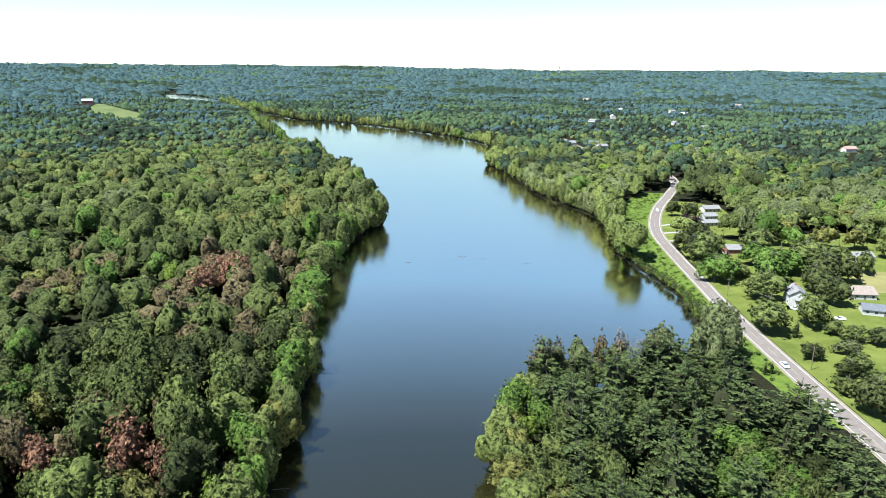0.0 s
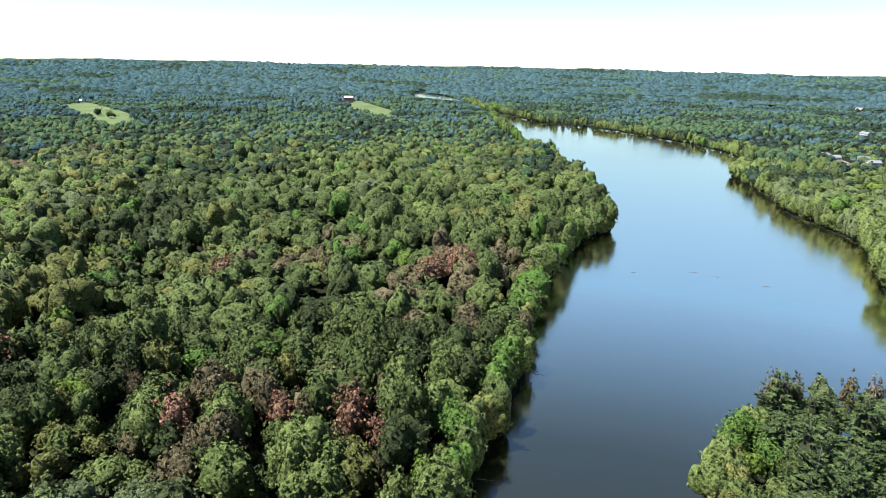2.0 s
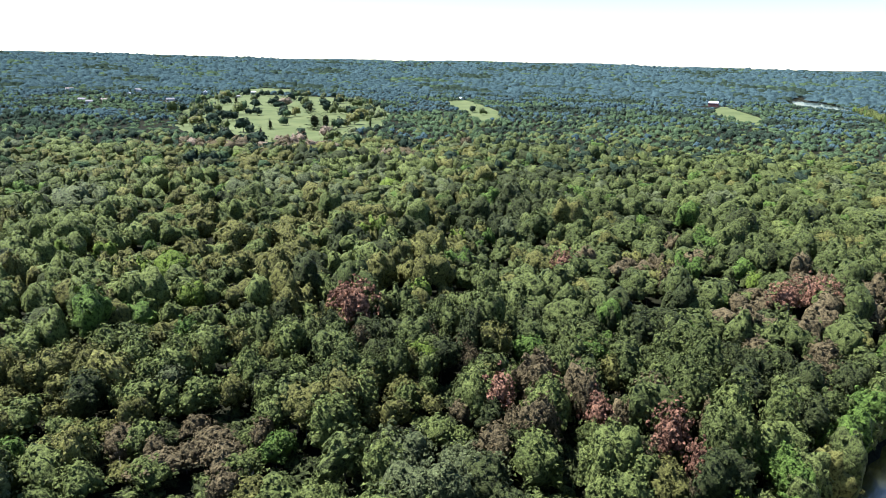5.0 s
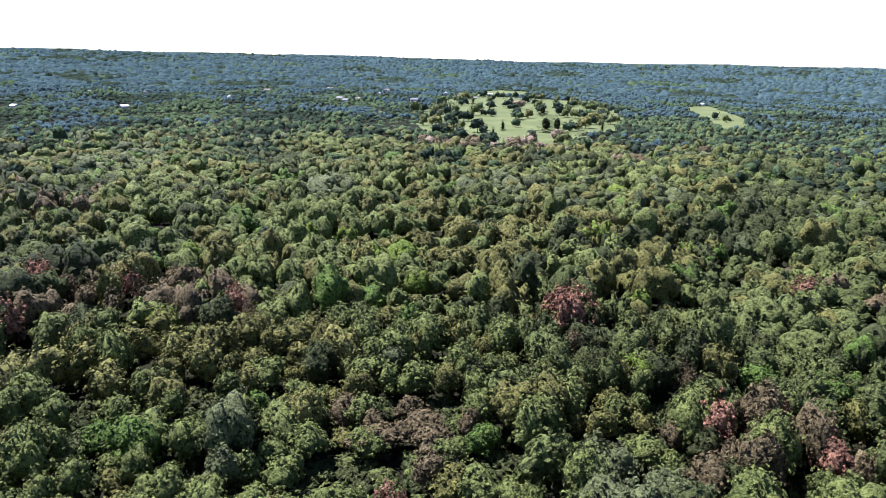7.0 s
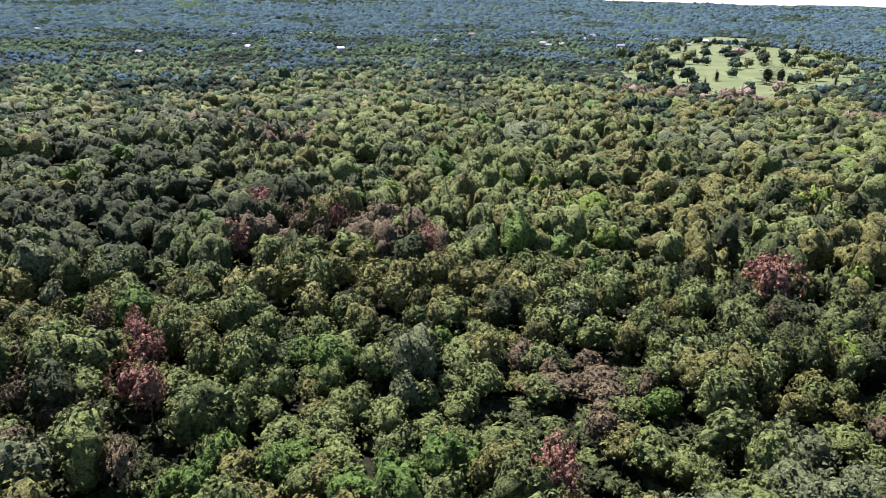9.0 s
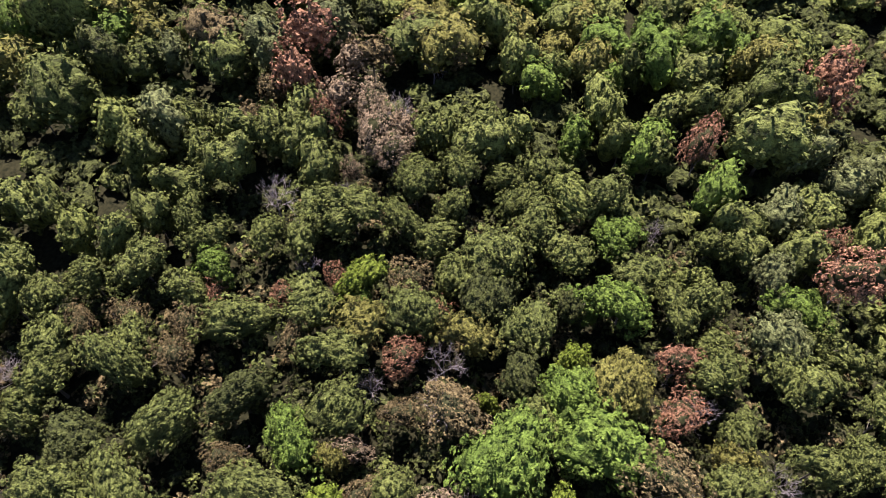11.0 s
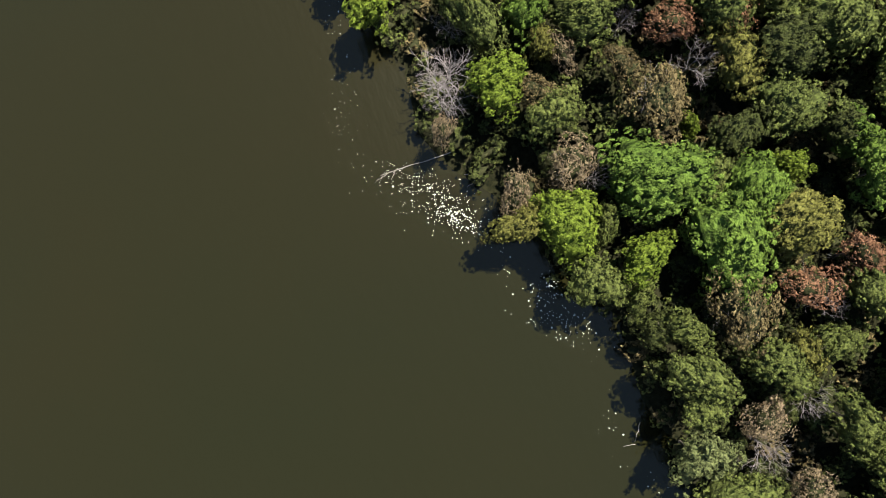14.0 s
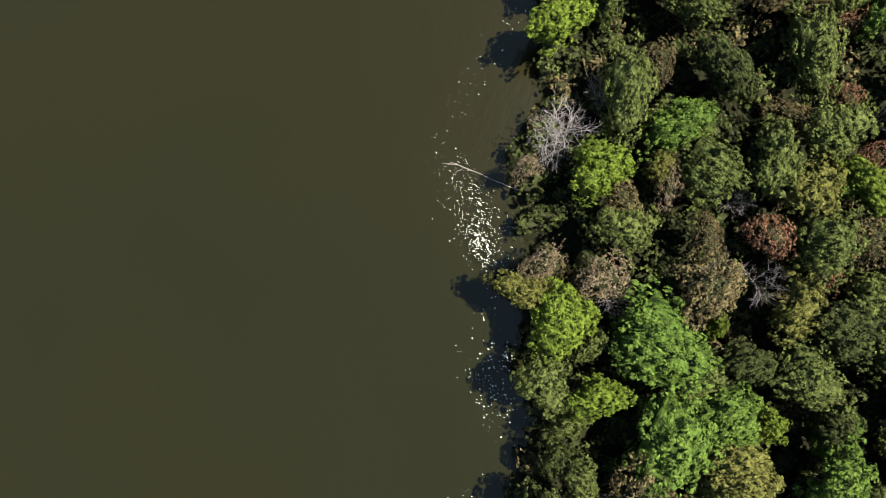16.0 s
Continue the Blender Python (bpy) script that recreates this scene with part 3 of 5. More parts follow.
OLIVE_FAR = [(-227, -39, 6.1), (-231, -30, 6.1), (-235, -19, 6.2), (-240, -5, 6.3), (-233, 7, 6.1), (-222, 15, 5.5), (-215, -12, 5.7), (-257, 4, 6.2), (-213, 59, 7.0), (-177, 38, 5.3)]
DARK_NEAR = [(-43, 0, 3.6), (-54, -9, 4.4), (-23, 22, 3.3), (-58, 4, 3.6), (-28, -40, 4.7), (-14, -60, 4.7)]
DARK_FAR = [(-249, 258, 6.0), (-368, 194, 9.0)]
BROWN_NEAR = [(-20, -17, 3.6), (-33, -16, 3.3), (-35, -9, 5.7), (-54, -22, 4.4), (-34, 24, 5.6), (-37, -54, 3.5), (-35, -64, 3.1), (-31, -70, 3.1), (-40, -36, 3.5), (-30, -53, 3.5), (-5, -69, 3.5), (-19, -38, 3.1)]
BROWN_FAR = [(-174, 310, 6.0), (-154, 285, 6.0), (-91, 316, 6.7), (-111, 325, 6.9), (-63, 143, 4.5), (-78, 143, 4.6), (-92, 152, 4.2), (-158, 157, 3.9), (-171, 154, 4.4), (-188, 135, 4.9), (-62, 154, 4.7), (-191, 354, 6.7), (-108, 340, 6.0), (-229, 289, 5.6), (-294, -21, 6.0), (-312, -30, 5.9), (-284, -13, 5.8), (-293, -0, 5.5), (-260, 22, 5.0), (-253, 34, 4.9), (-297, 81, 4.7), (-284, 80, 4.0), (-275, 9, 5.2), (-152, 154, 3.4), (-287, -40, 5.4), (-589, 237, 6.3), (-600, 264, 6.5), (-675, 400, 7.7), (-628, 393, 7.3), (-575, 427, 7.0)]
BROWN_FAR_B = [(-528, 387, 6.5), (-566, 462, 7.2), (-539, 482, 7.1), (-562, 555, 9.1), (-490, 521, 8.2), (-474, 577, 8.6), (-435, 590, 8.4), (-148, -63, 5.4), (-134, -52, 5.6), (-180, -89, 5.4), (-276, 16, 5.7), (-272, 32, 5.6), (-206, -77, 4.7), (-165, -84, 5.1)]
TAN_NEAR = [(-26, -21, 2.8), (-11, -4, 3.2), (-20, -5, 3.8), (-5, -17, 2.4), (-32, 40, 3.6), (-35, 52, 3.2), (-89, -42, 4.4), (-83, -39, 4.8), (-79, -34, 4.2), (-74, -40, 2.3)]
RED_NEAR = [(-42, -18, 3.0), (-50, -16, 2.5), (-45, 24, 3.3), (-54, 23, 3.3), (-52, -34, 2.2), (-46, -41, 2.0), (-32, -87, 2.7), (-20, -84, 2.7), (-13, -77, 2.7), (-43, -52, 2.3), (-97, 21, 3.5), (-75, 47, 4.8), (-92, 70, 4.1), (-100, -60, 4.1), (-90, -57, 3.5), (-81, 44, 2.6), (-83, -49, 2.6)]
RED_FAR = [(-203, 280, 4.7), (-195, 259, 3.8), (-78, 154, 4.1), (-82, 161, 3.6), (-100, 152, 3.3), (-119, 158, 2.5), (-102, 291, 4.7), (-96, 303, 4.9), (-68, 152, 2.8), (-71, 179, 2.4), (-205, 145, 5.2), (-270, -45, 4.7), (-315, -38, 4.3), (-213, 148, 4.9), (-324, -41, 4.4), (-300, -7, 4.1), (-264, 31, 4.1), (-124, 138, 4.1), (-183, -58, 3.8), (-197, -64, 3.3), (-161, -52, 3.8), (-121, 42, 3.6), (-167, -58, 2.9), (-114, 41, 3.2)]
BARE_NEAR = [(-8, -24, 6.2), (-36, -22, 3.2), (-43, -12, 3.5), (-24, -2, 3.2), (-12, -32, 3.3), (-31, 44, 4.0), (-47, 27, 3.3), (-40, 40, 3.2), (-20, -76, 3.2), (-42, -42, 2.4), (-53, -40, 2.4), (-92, -37, 3.8), (-79, 16, 2.4), (-64, -51, 4.5), (-108, -35, 2.9), (-69, -40, 3.0), (-81, 63, 2.9)]
BARE_FAR = [(-106, 230, 3.5), (-139, 66, 3.5)]
PINE_NEAR = [(-21, 41, 4.0)]
KNOWN = {"lime": LIME_NEAR + LIME_FAR, "bright": BRIGHT_NEAR, "mid": MID_NEAR + MID_FAR, "olive": OLIVE_NEAR + OLIVE_FAR, "dark": DARK_NEAR + DARK_FAR,
         "brown": BROWN_NEAR + BROWN_FAR + BROWN_FAR_B, "tan": TAN_NEAR, "red": RED_NEAR + RED_FAR, "grey": PINE_NEAR}
taken = []
for kind, rows in KNOWN.items():
    for x, y, r in rows:
        d = math.hypot(x, y)
        r = min(r, 6.5) * (0.88 if kind == "brown" and d > 100 else 1.2 if kind == "red" and d > 100 else 1.0)
        if d < 330:
            plant(x, y, r * (1.15 if kind == "red" else 1.0), kind, d < 100, 0.95 if d < 80 else 1.4 if kind == "red" else 1.28 if kind == "brown" else 1.1)
        taken.append((x, y, r))
for x, y, r in BARE_NEAR + BARE_FAR:
    plant_bare(x, y, r, 0.75 if x > -14 else 1.2)
    taken.append((x, y, r))

for x, y, r in ((-7.4, -22.0, 3.6), (-9.6, -25.5, 3.4), (-6.6, -25.6, 2.8)):
    plant_bare(x, y, r, 0.62)
# ---- pines on the point ----
POINT = [(16, 150), (19, 192), (32, 212), (70, 222), (98, 240), (111, 268), (112, 250), (101, 222), (103, 200), (110, 180), (112, 130), (60, 108), (30, 126)]


def jitter_grid(rng, x0, x1, y0, y1, step, wob=0.48):
    X, Y = np.meshgrid(np.arange(float(x0), x1, step), np.arange(float(y0), y1, step))
    P = np.stack([X.ravel(), Y.ravel()], 1)
    P[:, 0] += (np.round((P[:, 1] - y0) / step) % 2) * step * 0.5
    return P + rng.uniform(-wob, wob, P.shape) * step


P = jitter_grid(tree_rng, 14, 128, 106, 270, 7.0)
P = P[inside(P, POINT)]
for x, y in P:
    q = tree_rng.random()
    if x < 34 - 0.04 * (y - 130):
        plant(x, y, tree_rng.uniform(3.2, 4.5), "bright" if y > 185 else "lime" if y > 165 and q < 0.4 else "mid" if q < 0.6 else "olive", False, 0.85, group="trees on the point", name="bank_tree")
    elif y > 225 and x < 116 and q < 0.7:
        plant(x, y, tree_rng.uniform(4.2, 5.6), "grey", False, 1.35, group="trees on the point", name="bank_tree")
    elif 72 < x < 92 and 130 < y < 178:
        plant(x, y, tree_rng.uniform(3.0, 4.0), "bright" if q < 0.7 else "mid", False, 0.8, group="trees on the point", name="bank_tree")
    else:
        plant(x, y, tree_rng.uniform(3.2, 5.8), "pine" if q < 0.72 else "dark" if q < 0.82 else "mid", True, tree_rng.uniform(0.62, 1.12), group="trees on the point")
    taken.append((x, y, 3.0))

for x, y, r, kind in ((33, 214, 3.6, "brown"), (40, 217, 3.0, "brown"), (55, 222, 3.4, "brown"), (62, 224, 3.2, "tan"), (76, 226, 3.0, "brown")):
    plant(x, y, r * 1.15, kind, False, 1.5, group="trees on the point")
for x, y in ((37, 217), (66, 225), (72, 227)):
    plant_bare(x, y, 3.8, 1.95)
# ---- the woods ----
TAKEN = np.array(taken)


def free_land(P, bank=0.6):
    """Points on wooded land: not in water, on lawns, the road or another tree."""
    e = edge_distance(P, RIVER, True)
    ok = np.where(inside(P, RIVER), e < -bank, e > bank)
    for poly in LAWNS.values():
        ok &= ~inside(P, poly)
    ok &= edge_distance(P, ROAD) > 9
    ok &= ~((P[:, 0] > 95) & (P[:, 0] < 131) & (P[:, 1] > 262) & (P[:, 1] < 372))
    for x, y in ((245, 391), (251, 440), (538, 922), (-868, 1735)):
        ok &= np.hypot(P[:, 0] - x * 0.985, P[:, 1] - y * 0.985) > 16 + 0.012 * abs(y)
    for x, y in FAR_HOUSES:
        ok &= np.hypot(P[:, 0] - x * 0.988, P[:, 1] - y * 0.988) > 24
    ok &= ~inside(P, POINT) & ~inside(P, CROFT)
    return ok


def clear_of_taken(P, gap, share=0.62):
    ok = np.ones(len(P), bool)
    for x, y, r in TAKEN:
        ok &= np.hypot(P[:, 0] - x, P[:, 1] - y) > (r + gap) * share
    return ok


def seen(P, lo=-40, hi=130):
    a = np.degrees(np.arctan2(-P[:, 0], P[:, 1]))
    return (a > lo) & (a < hi)


# stands of one kind: x, y, radius, kind, share; several dark ones paint in shadowed canopy gaps
STANDS = [(-300, 205, 95, "olive", 0.55), (-300, 125, 95, "fresh", 0.5), (-250, 140, 60, "olive", 0.4), (-200, 300, 60, "olive", 0.35), (-420, 300, 80, "grey", 0.4), (-300, -7, 34, "brown", 0.65), (-272, 24, 22, "brown", 0.6), (-285, -45, 18, "brown", 0.6), (-228, 0, 34, "olive", 0.7), (-214, 38, 26, "olive", 0.6),
          (-690, 395, 60, "brown", 0.6), (-680, 400, 55, "tan", 0.3), (-560, 440, 40, "brown", 0.55), (-570, 430, 36, "tan", 0.15), (-750, 330, 45, "brown", 0.55), (-745, 335, 40, "tan", 0.2), (-411, -93, 30, "dark", 0.8), (-269, -85, 24, "dark", 0.7),
          (-340, 140, 60, "olive", 0.5), (-440, 160, 70, "fresh", 0.4), (-633, 256, 40, "dark", 0.8), (-205, 92, 26, "fresh", 0.6), (-800, -205, 60, "dark", 0.8),
          (-118, -15, 34, "bright", 0.35), (-146, -20, 34, "fresh", 0.5), (-92, 2, 18, "fresh", 0.4), (-149, -78, 26, "dark", 0.5), (-307, -135, 40, "dark", 0.6), (-480, -40, 30, "brown", 0.4), (-170, 60, 22, "brown", 0.35), (-90, 146, 34, "brown", 0.34), (-98, 310, 40, "brown", 0.38), (-80, 250, 26, "brown", 0.25), (-560, -75, 80, "dark", 0.6), (-540, -70, 60, "brown", 0.3), (-330, -70, 60, "dark", 0.35), (-97, -52, 24, "brown", 0.5), (-90, -45, 16, "tan", 0.4), (-140, -76, 22, "brown", 0.35), (-158, 56, 24, "brown", 0.3), (-318, 100, 24, "lime", 0.4), (-118, 140, 20, "brown", 0.3), (-200, 270, 22, "brown", 0.3), (-172, 300, 20, "brown", 0.3)]


def kinds_for(P, rng, far=0.0):
    """Which kind grows where: broad patches of like trees, a few strays. Farther off, bluer kinds stand in for haze."""
    P = P * (1 - 0.6 * far)
    n1 = np.array([noise.noise(Vector((x / 130, y / 130, 0.3))) for x, y in P]) + 0.5 * np.array([noise.noise(Vector((x / 40, y / 40, 4.1))) for x, y in P])
    n2 = np.array([noise.noise(Vector((x / 70, y / 70, 7.3))) for x, y in P])
    q = rng.random(len(P))
    w = n1 * 1.5 * (1 - 0.3 * far) + rng.normal(0, 0.13, len(P)) - (far * 0.22 if far > 0.4 else 0.0) + 0.06 * (far == 0.25) - 0.12 * ((P[:, 1] > 150) & (P[:, 0] > -1.1 * P[:, 1]) & (P[:, 0] < 0) & (far < 0.4)) + 0.16 * np.clip((-120 - P[:, 0] + 0.3 * np.abs(P[:, 1])) / 150, 0, 1)
    k = np.full(len(P), KINDS.index("mid"))
    k[w < -0.36] = KINDS.index("dark")
    k[w > 0.08] = KINDS.index("olive")
    k[w > 0.32] = KINDS.index("fresh")
    k[(n2 + rng.normal(0, 0.1, len(P)) > 0.46 - far * 0.3)] = KINDS.index("grey")
    k[(n2 + rng.normal(0, 0.1, len(P)) < -0.75 - far)] = KINDS.index("brown")
    shore = edge_distance(P, west_line) < 20 if len(P) < 9000 and not far else np.zeros(len(P), bool)
    k[shore & (q > 0.35) & (P[:, 1] > 60)] = KINDS.index("fresh")
    k[shore & (q > 0.72) & (P[:, 1] > 60)] = KINDS.index("bright")
    k[q < 0.05 * (1 - far)] = KINDS.index("bright")
    k[(q > 0.05) & (q < 0.10)] = KINDS.index("dark")
    k[(q > 0.10) & (q < 0.16 - 0.05 * (far > 0))] = KINDS.index("fresh")
    k[q > 0.992 + 0.01 * far] = KINDS.index("lime")
    P = P / (1 - 0.6 * far)
    for x, y, r, kind, share in STANDS if far < 0.6 else ():
        near = np.hypot(P[:, 0] - x, P[:, 1] - y) < r * rng.uniform(0.6, 1.2, len(P))
        k[near & (rng.random(len(P)) < share)] = KINDS.index(kind)
    k[(k == KINDS.index("olive")) & (P[:, 0] > 0)] = KINDS.index("grey")
    # mid green turns teal with distance, haze put into the colour
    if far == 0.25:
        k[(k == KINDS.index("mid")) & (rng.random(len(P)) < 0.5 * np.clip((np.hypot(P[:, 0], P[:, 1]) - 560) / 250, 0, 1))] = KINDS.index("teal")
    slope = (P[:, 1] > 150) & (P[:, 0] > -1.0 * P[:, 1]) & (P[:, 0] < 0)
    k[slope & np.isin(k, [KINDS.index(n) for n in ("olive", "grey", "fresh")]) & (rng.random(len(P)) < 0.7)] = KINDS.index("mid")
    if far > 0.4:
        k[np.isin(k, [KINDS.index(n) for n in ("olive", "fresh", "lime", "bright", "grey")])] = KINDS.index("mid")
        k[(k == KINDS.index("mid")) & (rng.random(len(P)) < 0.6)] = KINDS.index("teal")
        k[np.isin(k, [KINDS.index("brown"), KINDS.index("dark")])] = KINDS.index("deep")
    # blue takes over farthest off in place of haze
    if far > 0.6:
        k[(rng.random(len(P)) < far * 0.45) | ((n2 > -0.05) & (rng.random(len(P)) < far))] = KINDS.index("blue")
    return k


def stand(P):
    """Taller and lower stands of trees."""
    return np.array([1.0 + 0.48 * noise.noise(Vector((x / 26, y / 26, 9.0))) + 0.40 * noise.noise(Vector((x / 110, y / 110, 5.0))) for x, y in P])


def joined(name, P, shapes, kinds, rng, R0, rmin, rmax, label, tall=(0.85, 1.2), stems=True, zs=None):
    """One mesh of many trees, each turned and scaled."""
    VV, QQ, TT, qi, ti = [], [], [], [], []
    nv = 0
    pick = rng.integers(0, len(shapes), len(P))
    for s, (V, Q, T, inner) in enumerate(shapes):
        sel = np.where(pick == s)[0]
        m = len(sel)
        if not m:
            continue
        big = rng.random(m) ** 1.5
        r = (rmin + (rmax - rmin) * big) / R0
        a = rng.uniform(0, 6.283, m)
        h = tall[0] + (tall[1] - tall[0]) * (0.55 * big ** 0.7 + 0.45 * rng.random(m))
        c, sn = np.cos(a) * r, np.sin(a) * r
        W = np.empty((m, len(V), 3))
        W[:, :, 0] = V[None, :, 0] * c[:, None] - V[None, :, 1] * sn[:, None] + P[sel, 0][:, None]
        W[:, :, 1] = V[None, :, 0] * sn[:, None] + V[None, :, 1] * c[:, None] + P[sel, 1][:, None]
        h = h * stand(P[sel])
        if zs is not None:
            h = h * np.array([1 + 0.55 * noise.noise(Vector((x / 190, y / 120, 3.0))) for x, y in P[sel]])
        W[:, :, 2] = V[None, :, 2] * h[:, None] + (LAND if zs is None else zs[sel][:, None])
        off = nv + np.arange(m)[:, None, None] * len(V)
        VV.append(W.reshape(-1, 3))
        if Q is not None and len(Q):
            QQ.append((Q[None] + off).reshape(-1, 4))
            qi.append(np.repeat(kinds[sel], len(Q)))
        if T is not None:
            TT.append((T[None] + off).reshape(-1, 3))
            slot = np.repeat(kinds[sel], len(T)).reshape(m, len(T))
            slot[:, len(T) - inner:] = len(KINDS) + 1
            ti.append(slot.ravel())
        nv += m * len(V)
    if stems:
        m = len(P)
        base = np.array([[-0.2, -0.12, -0.4], [0.2, -0.12, -0.4], [0, 0.22, -0.4], [0, 0, 9.0]])
        W = base[None] + np.column_stack([P, np.full(m, LAND) if zs is None else zs])[:, None, :]
        F = np.array([[0, 1, 3], [1, 2, 3], [2, 0, 3]])
        VV.append(W.reshape(-1, 3))
        TT.append((F[None] + nv + np.arange(m)[:, None, None] * 4).reshape(-1, 3))
        ti.append(np.full(m * 3, len(KINDS)))
        nv += m * 4
    me = mesh_from(name, np.concatenate(VV), np.concatenate(QQ) if QQ else None, np.concatenate(TT) if TT else None,
                   np.concatenate(qi) if qi else None, np.concatenate(ti) if ti else None, [LEAF[k] for k in KINDS] + [BARK, TWIG_SHADE])
    return tagged(new(name, me), label, "woodland", kind="stuff")


# nearest woods: single trees by the water, then joined ones
rng = np.random.default_rng(21)
P = jitter_grid(rng, -270, 20, -265, 270, 7.9)
d = np.hypot(P[:, 0], P[:, 1])
P = P[(d < 265) & np.where(d < 65, free_land(P, 3.5), free_land(P, 1.8)) & np.where(d < 75, clear_of_taken(P, 3.4, 0.7), clear_of_taken(P, 2.8))]
d = np.hypot(P[:, 0], P[:, 1])
P = P[seen(P, -40, 152) | (d < 130)]
gap = np.array([noise.noise(Vector((x / 16, y / 16, 2.2))) for x, y in P])
keep = (gap > -0.20) | (np.hypot(P[:, 0], P[:, 1]) < 80)
HOLES = P[~keep]
P = P[keep]
d = np.hypot(P[:, 0], P[:, 1])
K = kinds_for(P, rng)
K[(K == KINDS.index("dark")) & (d < 110)] = KINDS.index("mid")
order = np.argsort(d)
single = order[:180]
for i in single:
    plant(P[i, 0], P[i, 1], rng.uniform(3.2, 4.8), KINDS[K[i]], d[i] < 84, rng.uniform(0.85, 1.1))
rest = order[180:]
joined("near_woodland", P[rest], NEAR, K[rest], rng, 5.0, 3.4, 7.2, "dense mixed green woodland canopy beside the river", (0.55, 1.45))

# undergrowth that fills the gaps below the trees
SHRUB = []
for i in range(4):
    SHRUB.append(clump_crown(300 + i, ICO1, 5, 26, 0.42, 5, 0.27, R=2.0, base=-0.6, top=3.4, low=-0.1))
P = jitter_grid(rng, -125, 20, -120, 150, 3.5)
d = np.hypot(P[:, 0], P[:, 1])
P = P[(d < 92) & free_land(P, 0.8)]
joined("undergrowth", P, SHRUB, np.array([KINDS.index(k) for k in rng.choice(["dark", "mid", "dark", "dark", "brown"], len(P))]), rng, 2.0, 1.7, 3.1,
       "dark shrubs and saplings under the riverside trees", stems=False)
THICKET = [clump_crown(310 + i, ICO2, 6, 14, 0.9, 3, 0.6, R=3.4, base=-1.5, top=4.8, low=-0.1, core=0.95, twigs=False) for i in range(4)]
P = jitter_grid(rng, -215, 20, -215, 215, 7.6)
d = np.hypot(P[:, 0], P[:, 1])
P = P[(d > 86) & (d < 215) & (seen(P, -10, 150))]
P = np.concatenate([P, HOLES] + [HOLES + rng.uniform(-5, 5, HOLES.shape) for _ in range(2)])
P = P[free_land(P, 2.0)]
joined("thicket", P, THICKET, np.array([KINDS.index(k) for k in rng.choice(["dark", "mid", "dark", "dark"], len(P))]), rng, 3.2, 2.4, 4.4,
       "low dark thickets in gaps of the canopy", stems=False)

# middle distance
P = jitter_grid(rng, -520, 520, -330, 520, 9.2)
d = np.hypot(P[:, 0], P[:, 1])
P = P[(d > 262) & (d < 500) & seen(P, -36, 126) & free_land(P) & clear_of_taken(P, 3.0)]
gap = np.array([noise.noise(Vector((x / 18, y / 18, 2.2))) for x, y in P])
LOW = np.concatenate([P[gap < -0.2] + rng.uniform(-4, 4, (int((gap < -0.2).sum()), 2)) for _ in range(2)])
LOW = LOW[free_land(LOW, 2.0)]
joined("low_woodland", LOW, THICKET, np.array([KINDS.index(k) for k in rng.choice(["dark", "mid", "dark", "mid"], len(LOW))]), rng, 3.2, 3.0, 5.2,
       "low leafy growth in gaps of the middle woods", (1.0, 1.7), stems=False)
P = P[gap > -0.26]
joined("middle_woodland", P, MIDDLE, kinds_for(P, rng), rng, 4.9, 3.9, 7.8, "mixed green woodland canopy in the middle distance", (0.6, 1.5))
far_known = [(x, y, k) for k, rows in KNOWN.items() for x, y, r in rows if math.hypot(x, y) >= 330]
A = np.array([(x, y) for x, y, k in far_known])
joined("withered_stand", A, MIDDLE, np.array([KINDS.index(k) for *_, k in far_known]), rng, 4.8, 4.5, 6.0, "brownish withered trees scattered in the wood")

# leafy wall of trees along the banks
BANK = [clump_crown(160 + i, ICO3, 11, 30, 0.9, 4, 0.66, R=5.0, base=-1.0, top=14.5, low=-0.8, core=0.97, twigs=False) for i in range(5)]
rows = []
for line, side in ((west_line, -1), (east_line, 1)):
    L = np.array(smooth_line(line[::3], 6.0))
    L = L + np.column_stack([side * rng.uniform(1.5, 4.5, len(L)), rng.uniform(-1.5, 1.5, len(L))])
    rows.append(L)
P = np.concatenate(rows)
d = np.hypot(P[:, 0], P[:, 1])
P = P[(d > 130) & (d < 1960) & seen(P) & free_land(P, 0.8) & ~((P[:, 0] > 90) & (P[:, 1] < 395))]
joined("bank_trees", P, BANK, kinds_for(P, rng), rng, 4.8, 3.8, 5.6, "sunlit leafy trees lining the river banks", (0.8, 1.3))

# far woods
SMALL = [clump_crown(150 + i, ICO2, 5 + i, 8, 1.6, 2, 1.2, R=5.8, base=1, top=18, low=-0.15, core=1.0, twigs=False) for i in range(6)]
P = jitter_grid(rng, -920, 620, -620, 960, 10.0)
d = np.hypot(P[:, 0], P[:, 1])
P = P[(d > 497) & (d < 840 + rng.uniform(-60, 0, len(P))) & seen(P, -35, 120) & free_land(P)]
def belts(P, K, at):
    """Dark tree lines that cross the far country; their shaded sides are put into leaf colour."""
    n = np.array([noise.noise(Vector((x / 120, y / 85, 12.5))) + 0.6 * noise.noise(Vector((x / 45, y / 40, 2.5))) for x, y in P])
    K[n + rng.normal(0, 0.08, len(P)) > at] = KINDS.index("dark")
    K[(K == KINDS.index("dark")) & (np.hypot(P[:, 0], P[:, 1]) > 600 + 250 * rng.random(len(P)))] = KINDS.index("deep")
    return K


